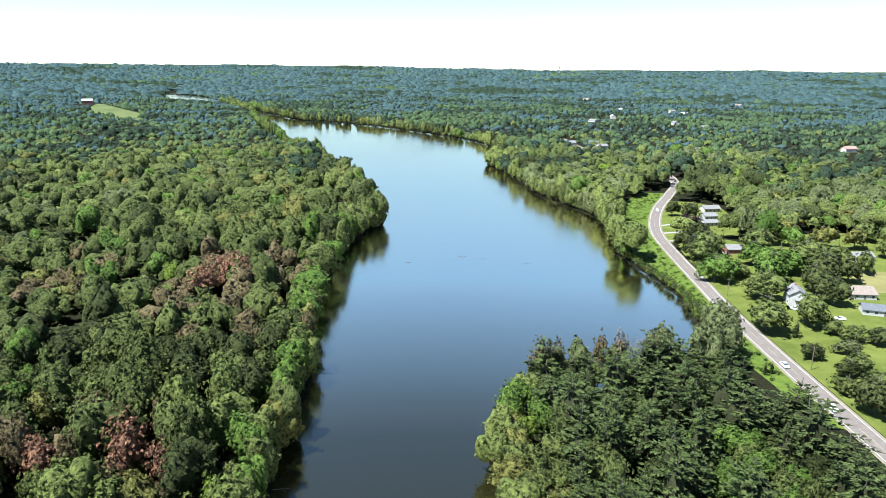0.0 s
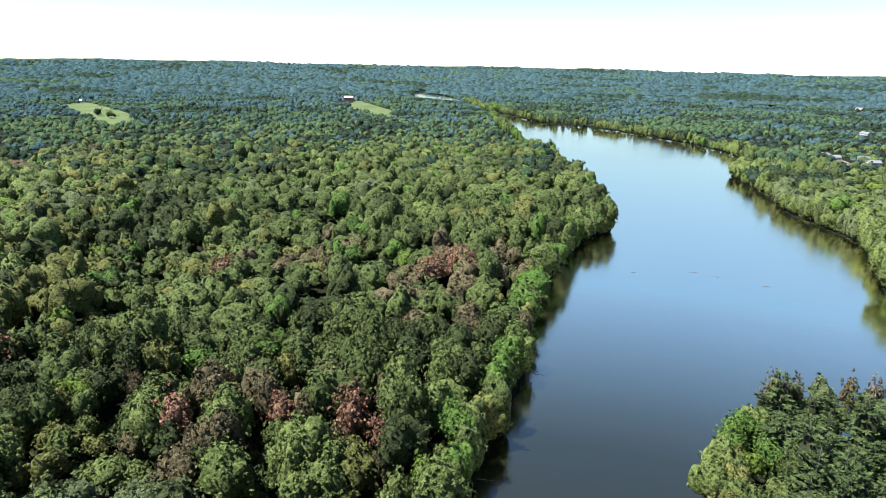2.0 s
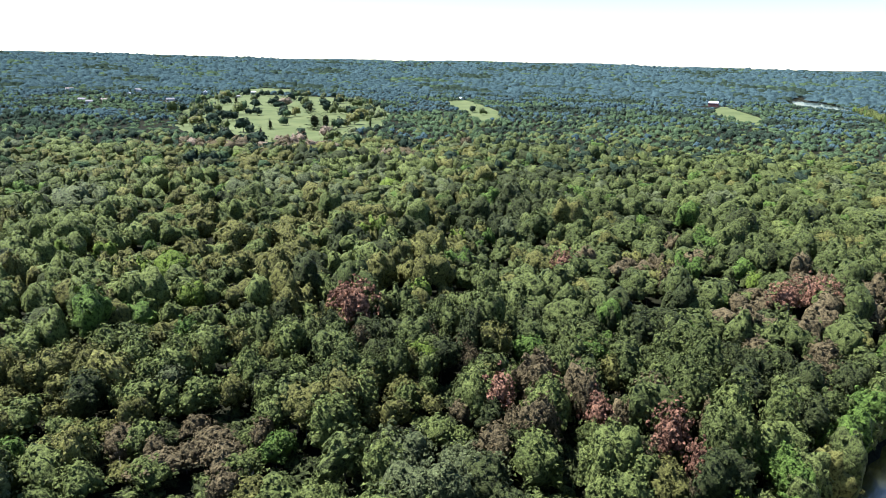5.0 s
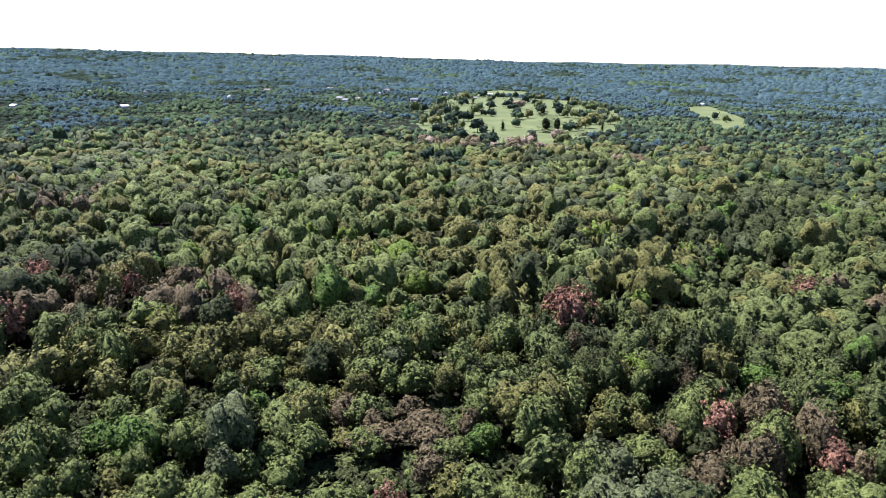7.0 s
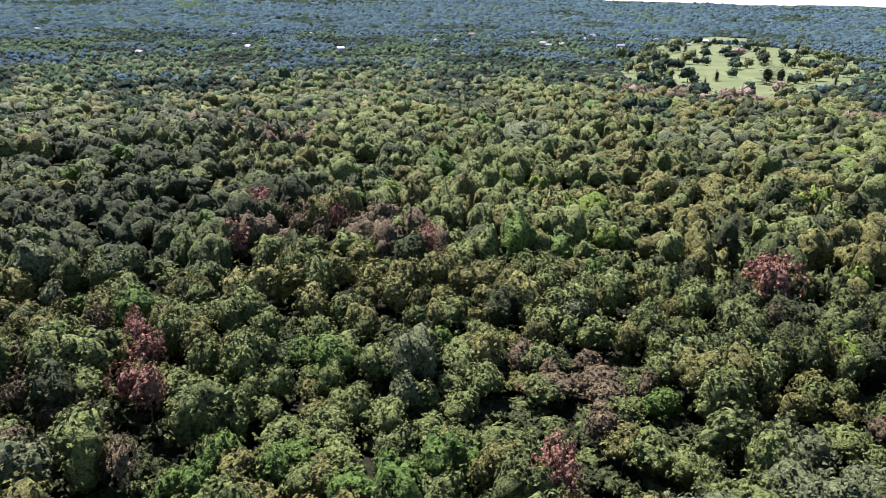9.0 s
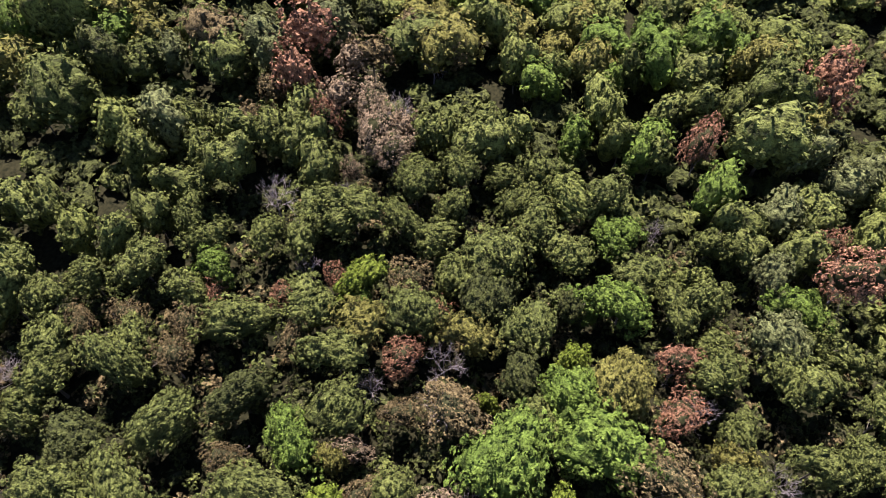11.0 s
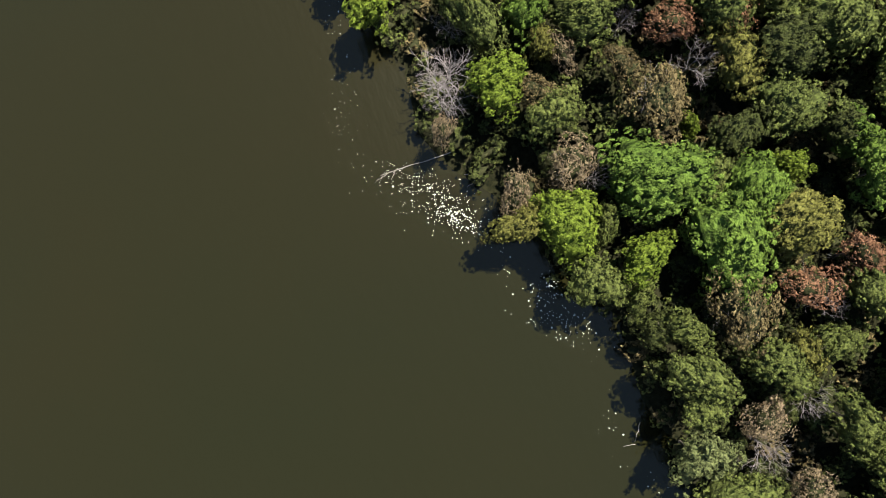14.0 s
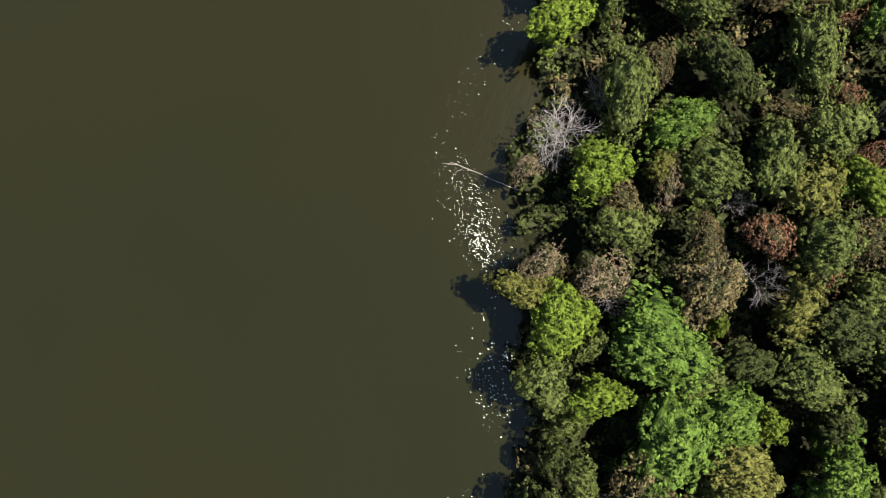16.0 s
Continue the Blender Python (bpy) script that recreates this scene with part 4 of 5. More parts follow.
joined("far_woodland", P, SMALL, belts(P, kinds_for(P, rng, 0.25), 0.36), rng, 4.6, 4.2, 8.4, "distant mixed woodland canopy", stems=False)
TINY = [clump_crown(170 + i, ICO1, 4, 1, 1.0, 1, 1.0, R=8.2, base=-4, top=12, low=-0.1, core=1.0, twigs=False) for i in range(9)]
P = jitter_grid(rng, -2400, 1500, -1300, 2500, 13.6, 0.5)
d = np.hypot(P[:, 0], P[:, 1])
P = P[(d > 835 - rng.uniform(0, 60, len(P))) & (d < 2350) & seen(P, -34, 117) & free_land(P, 4)]
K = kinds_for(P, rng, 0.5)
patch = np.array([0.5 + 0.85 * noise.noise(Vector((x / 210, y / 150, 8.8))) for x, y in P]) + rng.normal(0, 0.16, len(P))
# the blue share grows with range, as painted haze
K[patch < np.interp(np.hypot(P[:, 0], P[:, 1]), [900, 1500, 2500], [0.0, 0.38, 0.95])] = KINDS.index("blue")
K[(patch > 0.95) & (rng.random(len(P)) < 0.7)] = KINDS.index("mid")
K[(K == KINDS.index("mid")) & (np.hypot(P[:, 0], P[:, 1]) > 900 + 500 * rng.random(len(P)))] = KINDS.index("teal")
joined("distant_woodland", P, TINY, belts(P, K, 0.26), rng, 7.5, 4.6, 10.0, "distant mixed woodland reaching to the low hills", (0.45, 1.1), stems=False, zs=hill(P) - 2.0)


# woods up to the horizon, and all round behind
def canopy(name, a0, a1, na, r0, r1, nr, label, lift=20.0):
    A = np.radians(np.linspace(a0, a1, na))
    Rr = r0 * (r1 / r0) ** np.linspace(0, 1, nr)
    AA, RR = np.meshgrid(A, Rr)
    X, Y = (-np.sin(AA) * RR).ravel(), (np.cos(AA) * RR).ravel()
    P = np.column_stack([X, Y])
    g = np.random.default_rng(5)
    Z = hill(P) + lift * g.uniform(0.0, 1.0, len(P)) * np.interp(RR.ravel(), [2200, 2700, 4900], [0.45, 0.9, 0.35]) + 3.0 * np.sin(X / 47) * np.sin(Y / 61)
    idx = np.arange(na * nr).reshape(nr, na)
    Q = np.stack([idx[:-1, :-1], idx[:-1, 1:], idx[1:, 1:], idx[1:, :-1]], -1).reshape(-1, 4)
    c = P[Q].mean(1)
    ok = free_land(c, 5)
    Q = Q[ok]
    k = kinds_for(c[ok] * 0.25, g, 0.9)
    # deep green thins out with range and leaves the haze blue
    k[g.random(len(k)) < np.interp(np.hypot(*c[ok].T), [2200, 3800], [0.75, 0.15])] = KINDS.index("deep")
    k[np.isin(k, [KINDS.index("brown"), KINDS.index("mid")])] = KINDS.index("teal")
    me = mesh_from(name, np.column_stack([P, Z]), quads=Q, qi=k, mats=[LEAF[x] for x in KINDS])
    return tagged(new(name, me), label, "woodland", kind="stuff")


canopy("horizon_woodland", -36, 120, 520, 2200, 4900, 50, "woods rolling to the horizon, haze painted in as blue-green", 9.0)


def hill_trees():
    """Crowns standing over the far hills, simple domes."""
    g = np.random.default_rng(15)
    P = jitter_grid(g, -4700, 2900, -2400, 4700, 28.0, 0.5)
    d = np.hypot(P[:, 0], P[:, 1])
    P = P[(d > 2300) & (d < 4750) & seen(P, -35, 119) & (g.random(len(P)) < np.interp(d, [2300, 4700], [1.0, 0.4])) & free_land(P, 5)]
    m = len(P)
    r, h = g.uniform(9, 22, m), g.uniform(2, 11, m)
    a = np.arange(5) * 1.2566
    V = np.zeros((m, 10, 3))
    w = g.uniform(0.75, 1.25, (m, 5)) * r[:, None]
    z = hill(P)
    for ring, (s_, top) in enumerate(((1.0, 0.0), (0.6, 1.0))):
        c = slice(ring * 5, ring * 5 + 5)
        V[:, c, 0], V[:, c, 1] = P[:, :1] + np.cos(a) * w * s_, P[:, 1:] + np.sin(a) * w * s_
        V[:, c, 2] = z[:, None] + 2.0 + top * h[:, None] * g.uniform(0.8, 1.2, (m, 5))
    T = np.array([[i, (i + 1) % 5, 5 + i] for i in range(5)] + [[(i + 1) % 5, 5 + (i + 1) % 5, 5 + i] for i in range(5)] + [[5, 6, 7], [5, 7, 8], [5, 8, 9]])
    T = (T[None] + np.arange(m)[:, None, None] * 10).reshape(-1, 3)
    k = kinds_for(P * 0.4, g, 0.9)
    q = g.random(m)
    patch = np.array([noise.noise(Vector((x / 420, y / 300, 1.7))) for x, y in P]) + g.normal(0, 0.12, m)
    # most hill crowns wear the painted haze colour
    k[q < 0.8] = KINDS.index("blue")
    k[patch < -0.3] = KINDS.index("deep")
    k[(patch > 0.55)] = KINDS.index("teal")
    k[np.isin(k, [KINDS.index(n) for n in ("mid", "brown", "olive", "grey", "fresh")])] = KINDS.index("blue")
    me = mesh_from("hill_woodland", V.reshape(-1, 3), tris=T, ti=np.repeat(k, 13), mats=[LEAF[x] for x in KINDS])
    tagged(new("hill_woodland", me), "tree crowns on the low far hills, blue-green from painted haze", "woodland", kind="stuff")


hill_trees()
canopy("outer_woodland", 120, 324, 160, 420, 4900, 60, "plain woodland behind")

# ======== lawn and golf-course trees ========
LAWN_TREES = [(139, 277, 10.2, "mid"), (144, 248, 5.0, "dark"), (148, 270, 1.6, "pine"), (161, 283, 8.4, "mid"), (166, 274, 5.0, "mid"), (168, 266, 5.4, "mid"), (178, 263, 6.0, "dark"), (159, 252, 4.7, "grey"), (155, 238, 5.9, "mid"), (149, 232, 4.8, "dark"), (140, 218, 5.0, "mid"), (141, 204, 7.5, "dark"), (155, 222, 5.2, "mid"), (199, 347, 11.5, "dark"), (186, 311, 8.0, "dark"), (142, 345, 9.5, "bright"), (146, 388, 9.1, "dark"), (150, 376, 11.6, "mid"), (163, 427, 9.2, "dark"), (167, 455, 7.3, "plum"), (160, 355, 5.3, "mid"), (171, 346, 12.4, "bright"), (156, 318, 9.0, "mid"), (205, 378, 9.4, "mid"), (176, 377, 9.1, "bright"), (189, 402, 11.2, "mid"), (218, 368, 10.0, "mid"), (213, 347, 7.5, "dark"), (217, 416, 9.4, "bright"), (217, 396, 6.8, "mid"), (202, 477, 3.4, "grey")]
GOLF_TREES = [(-897, 399, 7.5, "dark"), (-831, 394, 6.5, "dark"), (-1187, 589, 9.4, "mid"), (-760, 397, 7.8, "dark"), (-1229, 567, 8.9, "mid"), (-1307, 690, 9.0, "dark"), (-919, 463, 8.3, "dark"), (-1087, 520, 7.3, "dark"), (-1159, 612, 6.0, "dark"), (-1098, 628, 7.7, "dark"), (-1114, 664, 5.9, "olive"), (-896, 565, 8.1, "pine"), (-892, 582, 7.6, "pine"), (-1164, 725, 6.9, "pine"), (-1158, 760, 8.4, "dark"), (-1123, 749, 6.1, "mid"), (-1098, 755, 6.7, "mid"), (-1075, 754, 6.0, "dark"), (-995, 728, 4.4, "olive"), (-1038, 771, 5.2, "olive"), (-1376, 761, 6.4, "dark"), (-1327, 769, 15.5, "tan"), (-1265, 502, 9.6, "mid"), (-1025, 1024, 5.1, "dark"), (-963, 991, 4.9, "mid"), (-1468, 725, 4.1, "pine"), (-932, 512, 3.2, "pine"), (-850, 452, 2.9, "pine"), (-711, 422, 9.2, "tan"), (-921, 637, 2.8, "pine"), (-877, 653, 2.8, "pine"), (-799, 522, 6.8, "tan"), (-899, 391, 7.0, "dark"), (-1555, 819, 7.1, "dark"), (-1004, 456, 8.9, "dark"), (-1286, 835, 7.7, "dark")]
YARD_TREES = [(180, 494, 8, "dark"), (169, 460, 6.0, "plum"), (222, 588, 11, "mid"), (229, 520, 11, "olive"), (209, 452, 11, "mid"), (256, 531, 11, "olive"), (226, 470, 8, "mid"),
              (310, 575, 11, "olive"), (261, 485, 11, "olive"), (280, 467, 11, "olive"), (238, 465, 10, "olive"), (255, 415, 9, "olive"), (158, 400, 10, "mid"), (148, 410, 6.5, "dark"),
              (150, 350, 8, "bright"), (143, 366, 4.3, "mid"), (196, 407, 7.5, "fresh"), (182, 360, 10.5, "bright"), (193, 368, 8, "mid"), (154, 320, 7.5, "mid"), (186, 330, 9, "dark"), (214, 378, 8, "mid"),
              (185, 311, 7, "dark"), (232, 364, 7, "mid"), (161, 357, 3.4, "grey"), (291, 459, 11, "mid"), (236, 418, 9, "olive"), (172, 508, 6.2, "dark"), (188, 392, 5.8, "mid"), (160, 430, 6.5, "dark"),
              (168, 440, 6, "olive"), (274, 436, 9, "mid"), (225, 440, 8, "olive"), (284, 428, 8, "mid"), (262, 396, 7, "fresh"), (270, 380, 7, "mid")]
LAWN_TREES += YARD_TREES
for x, y, r, kind in LAWN_TREES:
    small = r < 6.1
    plant(x, y, min(r, 11) * (0.9 if small else 0.85), kind, 2, 0.62 if small else 1.0, group="lawn trees", name="" if kind == "pine" else "shade_tree",
          label={"plum": "", "pine": "small dark conifer standing on the lawn"}.get(kind) or ("bushy small green tree on the roadside lawn" if small else "large leafy shade tree on the roadside lawn"))
for x, y in ((119, 234), (121.6, 234.4)):
    plant(x, y, 0.9, "pine", 2, 0.42, group="verge conifers", label="small dark conifer on the green road verge")
for x, y, r, kind in GOLF_TREES:
    kind = "deep" if kind == "dark" else kind
    plant(x, y, min(r * (1.1 if kind == "pine" else 1.5), 14.0), kind, 3, 0.9 if kind == "pine" else 1.0, group="golf course trees", z=LAND, name="" if kind == "pine" else "parkland_tree",
          label={"tan": "pale half-bare tree at the golf course edge", "pine": "dark conifer standing on the golf course"}.get(kind) or "dark round-crowned tree standing on the golf course")
P = jitter_grid(rng, -1750, -680, 360, 1050, 58)
P = P[inside(P, LAWNS["golf_course"]) & (rng.random(len(P)) < 0.42)]
for x, y in P:
    kind = str(rng.choice(["deep", "deep", "mid", "deep", "teal"]))
    plant(x, y, rng.uniform(5, 11), kind, 3, rng.uniform(0.6, 0.9) if kind == "pine" else rng.uniform(0.9, 1.15), group="golf course trees", z=LAND, name="" if kind == "pine" else "parkland_tree",
          label="dark conifer standing on the golf course" if kind == "pine" else "round-crowned tree standing on the golf course")
P = jitter_grid(rng, -1750, -680, 360, 1050, 34)
P = P[inside(P, LAWNS["golf_course"]) & (edge_distance(P, LAWNS["golf_course"], True) < 55) & (rng.random(len(P)) < 0.5)]
for x, y in P:
    kind = str(rng.choice(["deep", "mid", "mid", "teal", "olive", "grey"]))
    plant(x, y, rng.uniform(6, 11), kind, 3, rng.uniform(0.9, 1.2), group="golf course trees", z=LAND, name="parkland_tree", label="leafy tree at the ragged edge of the golf course")
P = jitter_grid(rng, 96, 135, 285, 560, 2.6)
e = edge_distance(P, RIVER, True)
P = P[~inside(P, RIVER) & (e < 5.5) & (e > 0.2) & (edge_distance(P, ROAD) > 7)]
joined("bank_shrubs", P, SHRUB, np.array([KINDS.index(k) for k in rng.choice(["bright", "mid", "mid", "lime", "grey"], len(P))]), rng, 2.0, 1.2, 2.4,
       "sunlit green shrubs along the river bank below the road", stems=False)
P = jitter_grid(rng, 100, 190, 200, 600, 3.2)
P = P[inside(P, LAWNS["meadow_verge"]) & (edge_distance(P, ROAD) > 5.6)]
P = P[rng.random(len(P)) < 0.55]
joined("verge_weeds", P, SHRUB, np.array([KINDS.index(k) for k in rng.choice(["bright", "lime", "bright", "mid"], len(P))]), rng, 2.0, 0.7, 1.7,
       "rank bright green weeds on the road verge", (0.18, 0.4), stems=False)

# ======== houses ========
WHITE_SIDING = plain("white_siding", (0.304, 0.288, 0.256), (0.400, 0.380, 0.344), 0.8, 0.6)
TAN_SIDING = plain("tan_siding", (0.336, 0.288, 0.224), (0.416, 0.368, 0.296), 0.8, 0.7)
BRICK_RED = plain("red_brick_wall", (0.17, 0.060, 0.045), (0.26, 0.10, 0.075), 2.0, 0.85)
ROOF_GREY = plain("grey_shingle_roof", (0.104, 0.096, 0.088), (0.168, 0.156, 0.144), 1.2, 0.85, 0, 0.02)
ROOF_DARK = plain("dark_shingle_roof", (0.060, 0.061, 0.064), (0.100, 0.101, 0.104), 1.2, 0.85, 0, 0.02)
ROOF_BROWN = plain("brown_shingle_roof", (0.128, 0.098, 0.076), (0.200, 0.156, 0.124), 1.0, 0.9, 0, 0.02)
ROOF_RED = plain("faded_red_roof", (0.208, 0.104, 0.080), (0.288, 0.160, 0.128), 0.5, 0.85)
ROOF_PALE = plain("pale_metal_roof", (0.192, 0.184, 0.176), (0.264, 0.256, 0.240), 0.3, 0.6)
ROOF_WHITE = plain("white_metal_roof", (0.400, 0.400, 0.392), (0.512, 0.512, 0.496), 0.3, 0.45)
CONCRETE = plain("pale_concrete", (0.160, 0.148, 0.128), (0.240, 0.224, 0.200), 0.9, 0.9)
GLASS, _nt, _b = nodes_of("window_glass")
_b.inputs["Base Color"].default_value = (0.03, 0.04, 0.05, 1)
_b.inputs["Roughness"].default_value = 0.06
DARK_WOOD = plain("weathered_pole_wood", (0.07, 0.055, 0.04), (0.15, 0.12, 0.09), 3, 0.9)


def box(b, x0, x1, y0, y1, z0, z1):
    vs = [b.verts.new((x, y, z)) for z in (z0, z1) for x, y in ((x0, y0), (x1, y0), (x1, y1), (x0, y1))]
    for f in ((3, 2, 1, 0), (4, 5, 6, 7), (0, 1, 5, 4), (1, 2, 6, 5), (2, 3, 7, 6), (3, 0, 4, 7)):
        b.faces.new([vs[i] for i in f])
    return vs


def house(x, y, turn, w, d, h, rh, wall, roof, label, chimney=False, floors=1, name="house", category="house", far=False):
    """A gabled house: ridge along its width w."""
    e = new(name)
    e.matrix_basis = pose(x, y, LAND, 0, 0, turn)
    b = bmesh.new()
    prof = [(-d / 2, -0.2), (d / 2, -0.2), (d / 2, h), (0, h + rh), (-d / 2, h)]
    A = [b.verts.new((-w / 2, p, z)) for p, z in prof]
    B = [b.verts.new((w / 2, p, z)) for p, z in prof]
    b.faces.new(A[::-1]), b.faces.new(B)
    for i in range(5):
        j = (i + 1) % 5
        b.faces.new((A[i], A[j], B[j], B[i]))
    part("wall", b, wall, e)
    b = bmesh.new()
    o, t = 0.5, 0.22
    slope = rh / (d / 2)
    for s in (-1, 1):
        y1, z1 = s * (d / 2 + o), h - slope * o + 0.04
        vs = []
        for xx in (-w / 2 - o, w / 2 + o):
            vs += [b.verts.new((xx, 0, h + rh + 0.04)), b.verts.new((xx, y1, z1)), b.verts.new((xx, y1, z1 + t)), b.verts.new((xx, 0, h + rh + 0.04 + t))]
        for f in ((0, 1, 2, 3), (7, 6, 5, 4), (3, 2, 6, 7), (4, 5, 1, 0), (1, 5, 6, 2)):
            b.faces.new([vs[i] for i in f])
    bmesh.ops.recalc_face_normals(b, faces=b.faces[:])
    r = part("roof", b, roof, e)
    if chimney:
        b = bmesh.new()
        box(b, w * 0.18, w * 0.18 + 0.9, -0.4, 0.4, h + rh * 0.6, h + rh + 1.1)
        part("chimney", b, BRICK_RED, r)
    n = 2 if far else max(2, int(w / 3.2))
    for fl in range(floors):
        z0 = 0.95 + fl * 2.7
        for s in (-1, 1):
            for i in range(n):
                cx = -w / 2 + w * (i + 0.5) / n
                if fl == 0 and i == n // 2:
                    b = bmesh.new()
                    ya, yb = sorted((s * (d / 2 + 0.004), s * (d / 2 + 0.07)))
                    box(b, cx - 0.48, cx + 0.48, ya, yb, 0.05, 2.1)
                    part("door", b, DARK_WOOD, e)
                    continue
                b = bmesh.new()
                for x0, x1, za, zb in ((-0.7, 0.7, 0, 0.1), (-0.7, 0.7, 1.2, 1.3), (-0.7, -0.6, 0.1, 1.2), (0.6, 0.7, 0.1, 1.2)):
                    ya, yb = sorted((s * (d / 2 + 0.004), s * (d / 2 + 0.09)))
                    box(b, cx + x0, cx + x1, ya, yb, z0 + za, z0 + zb)
                f = part("window", b, WHITE_SIDING, e)
                b = bmesh.new()
                ya, yb = sorted((s * (d / 2 + 0.004), s * (d / 2 + 0.04)))
                box(b, cx - 0.598, cx + 0.598, ya, yb, z0 + 0.102, z0 + 1.198)
                part("pane", b, GLASS, f)
    return tagged(e, label, category)


house(207, 526, 10, 13, 8, 2.8, 2.0, TAN_SIDING, ROOF_GREY, "ranch house with grey shingle roof and brick chimney", True)
house(196, 499, 10, 10, 8, 2.8, 1.8, WHITE_SIDING, ROOF_GREY, "white house with pale grey roof among shade trees")
house(189, 478, 10, 10, 7, 2.6, 1.6, WHITE_SIDING, ROOF_GREY, "small white house with pale grey roof")
house(176, 405, 5, 10, 8, 2.8, 2.0, BRICK_RED, ROOF_GREY, "red brick house with grey shingle roof")
house(169, 314, 75, 12, 8, 5.4, 2.4, WHITE_SIDING, ROOF_GREY, "two-storey white house with grey gable roof", True, 2)
house(204, 325, -4, 15, 12, 2.7, 2.4, WHITE_SIDING, ROOF_BROWN, "long low white house with brown shingle roof")
house(202, 299, -18, 18, 8, 2.6, 1.8, WHITE_SIDING, ROOF_DARK, "long low house with dark grey roof and white gable")
house(251, 440, 0, 9, 6, 2.4, 1.5, WHITE_SIDING, ROOF_GREY, "white shed with grey roof at the wood edge", name="shed", category="shed")
house(245, 391, 5, 12, 8, 2.8, 2.0, TAN_SIDING, ROOF_GREY, "house with pale grey roof half hidden by trees")
house(538, 922, 12, 17, 10, 4.5, 3.0, TAN_SIDING, ROOF_RED, "large house with faded red roof in a far clearing")
house(-868, 1735, 20, 24, 14, 9.0, 4.5, BRICK_RED, ROOF_PALE, "large red barn with pale grey roof in a hill clearing", name="barn", category="barn", floors=2)
for x, y, t, w, roof, wall in ((178, 972, 20, 14, ROOF_GREY, TAN_SIDING), (211, 975, -10, 13, ROOF_DARK, TAN_SIDING), (214, 936, 15, 14, ROOF_GREY, WHITE_SIDING), (222, 757, 30, 11, ROOF_GREY, WHITE_SIDING),
                               (545, 1600, 10, 18, ROOF_WHITE, WHITE_SIDING), (464, 1244, 0, 14, ROOF_GREY, WHITE_SIDING), (335, 909, 20, 11, ROOF_GREY, TAN_SIDING), (-1357, 1310, -30, 24, ROOF_WHITE, WHITE_SIDING)):
    house(x, y, t, w, 9, 3.2, 2.4, wall, roof, "distant house with pale roof among the woods")
house(-1790, 800, -25, 20, 12, 6.0, 4.0, WHITE_SIDING, ROOF_WHITE, "white barn at the far edge of the golf course", name="barn", category="barn")
house(-1665, 800, 60, 62, 12, 3.6, 2.0, TAN_SIDING, ROOF_GREY, "long low clubhouse with pale grey roof", name="clubhouse", category="clubhouse")
house(-1800, 935, 60, 26, 12, 4.0, 2.4, WHITE_SIDING, ROOF_WHITE, "white outbuilding beside the golf course", name="outbuilding", category="building")

for k, (x, y) in enumerate(FAR_HOUSES):
    house(x, y, k * 37 % 180, 13 + k % 4 * 2, 9, 5.4 if k % 3 else 3.0, 2.6, (WHITE_SIDING, TAN_SIDING)[k % 2], (ROOF_GREY, ROOF_WHITE, ROOF_GREY, ROOF_BROWN)[k % 4],
          ("distant white house", "distant tan house")[k % 2] + " with pale roof among the far woods", far=True)

# driveways
for k, pts in enumerate(([(147.5, 452), (158, 455), (172, 462), (182, 474)], [(151, 474), (165, 480), (186, 492)], [(144, 432), (156, 428), (166, 410), (171, 402)])):
    dr = ribbon("driveway", smooth_line(pts, 4), 0, 1.5, LAND + 0.09, CONCRETE)
    tagged(dr, "pale concrete driveway across a front lawn", "driveway", kind="structure")

# ======== vehicles ========
CAR_WHITE = plain("white_car_paint", (0.78, 0.78, 0.78), (0.82, 0.82, 0.82), 1.0, 0.25)
CAR_DARK = plain("dark_car_paint", (0.03, 0.03, 0.035), (0.05, 0.05, 0.055), 1.0, 0.25)
RUBBER = plain("tyre_rubber", (0.02, 0.02, 0.02), (0.035, 0.035, 0.035), 5.0, 0.9)
RIM = plain("wheel_rim", (0.45, 0.45, 0.46), (0.6, 0.6, 0.6), 5.0, 0.35, 0.8)
LAMP_RED = plain("tail_lamp", (0.35, 0.01, 0.01), (0.45, 0.02, 0.02), 5.0, 0.2)
LAMP_CLEAR = plain("head_lamp", (0.75, 0.75, 0.72), (0.85, 0.85, 0.82), 5.0, 0.1)


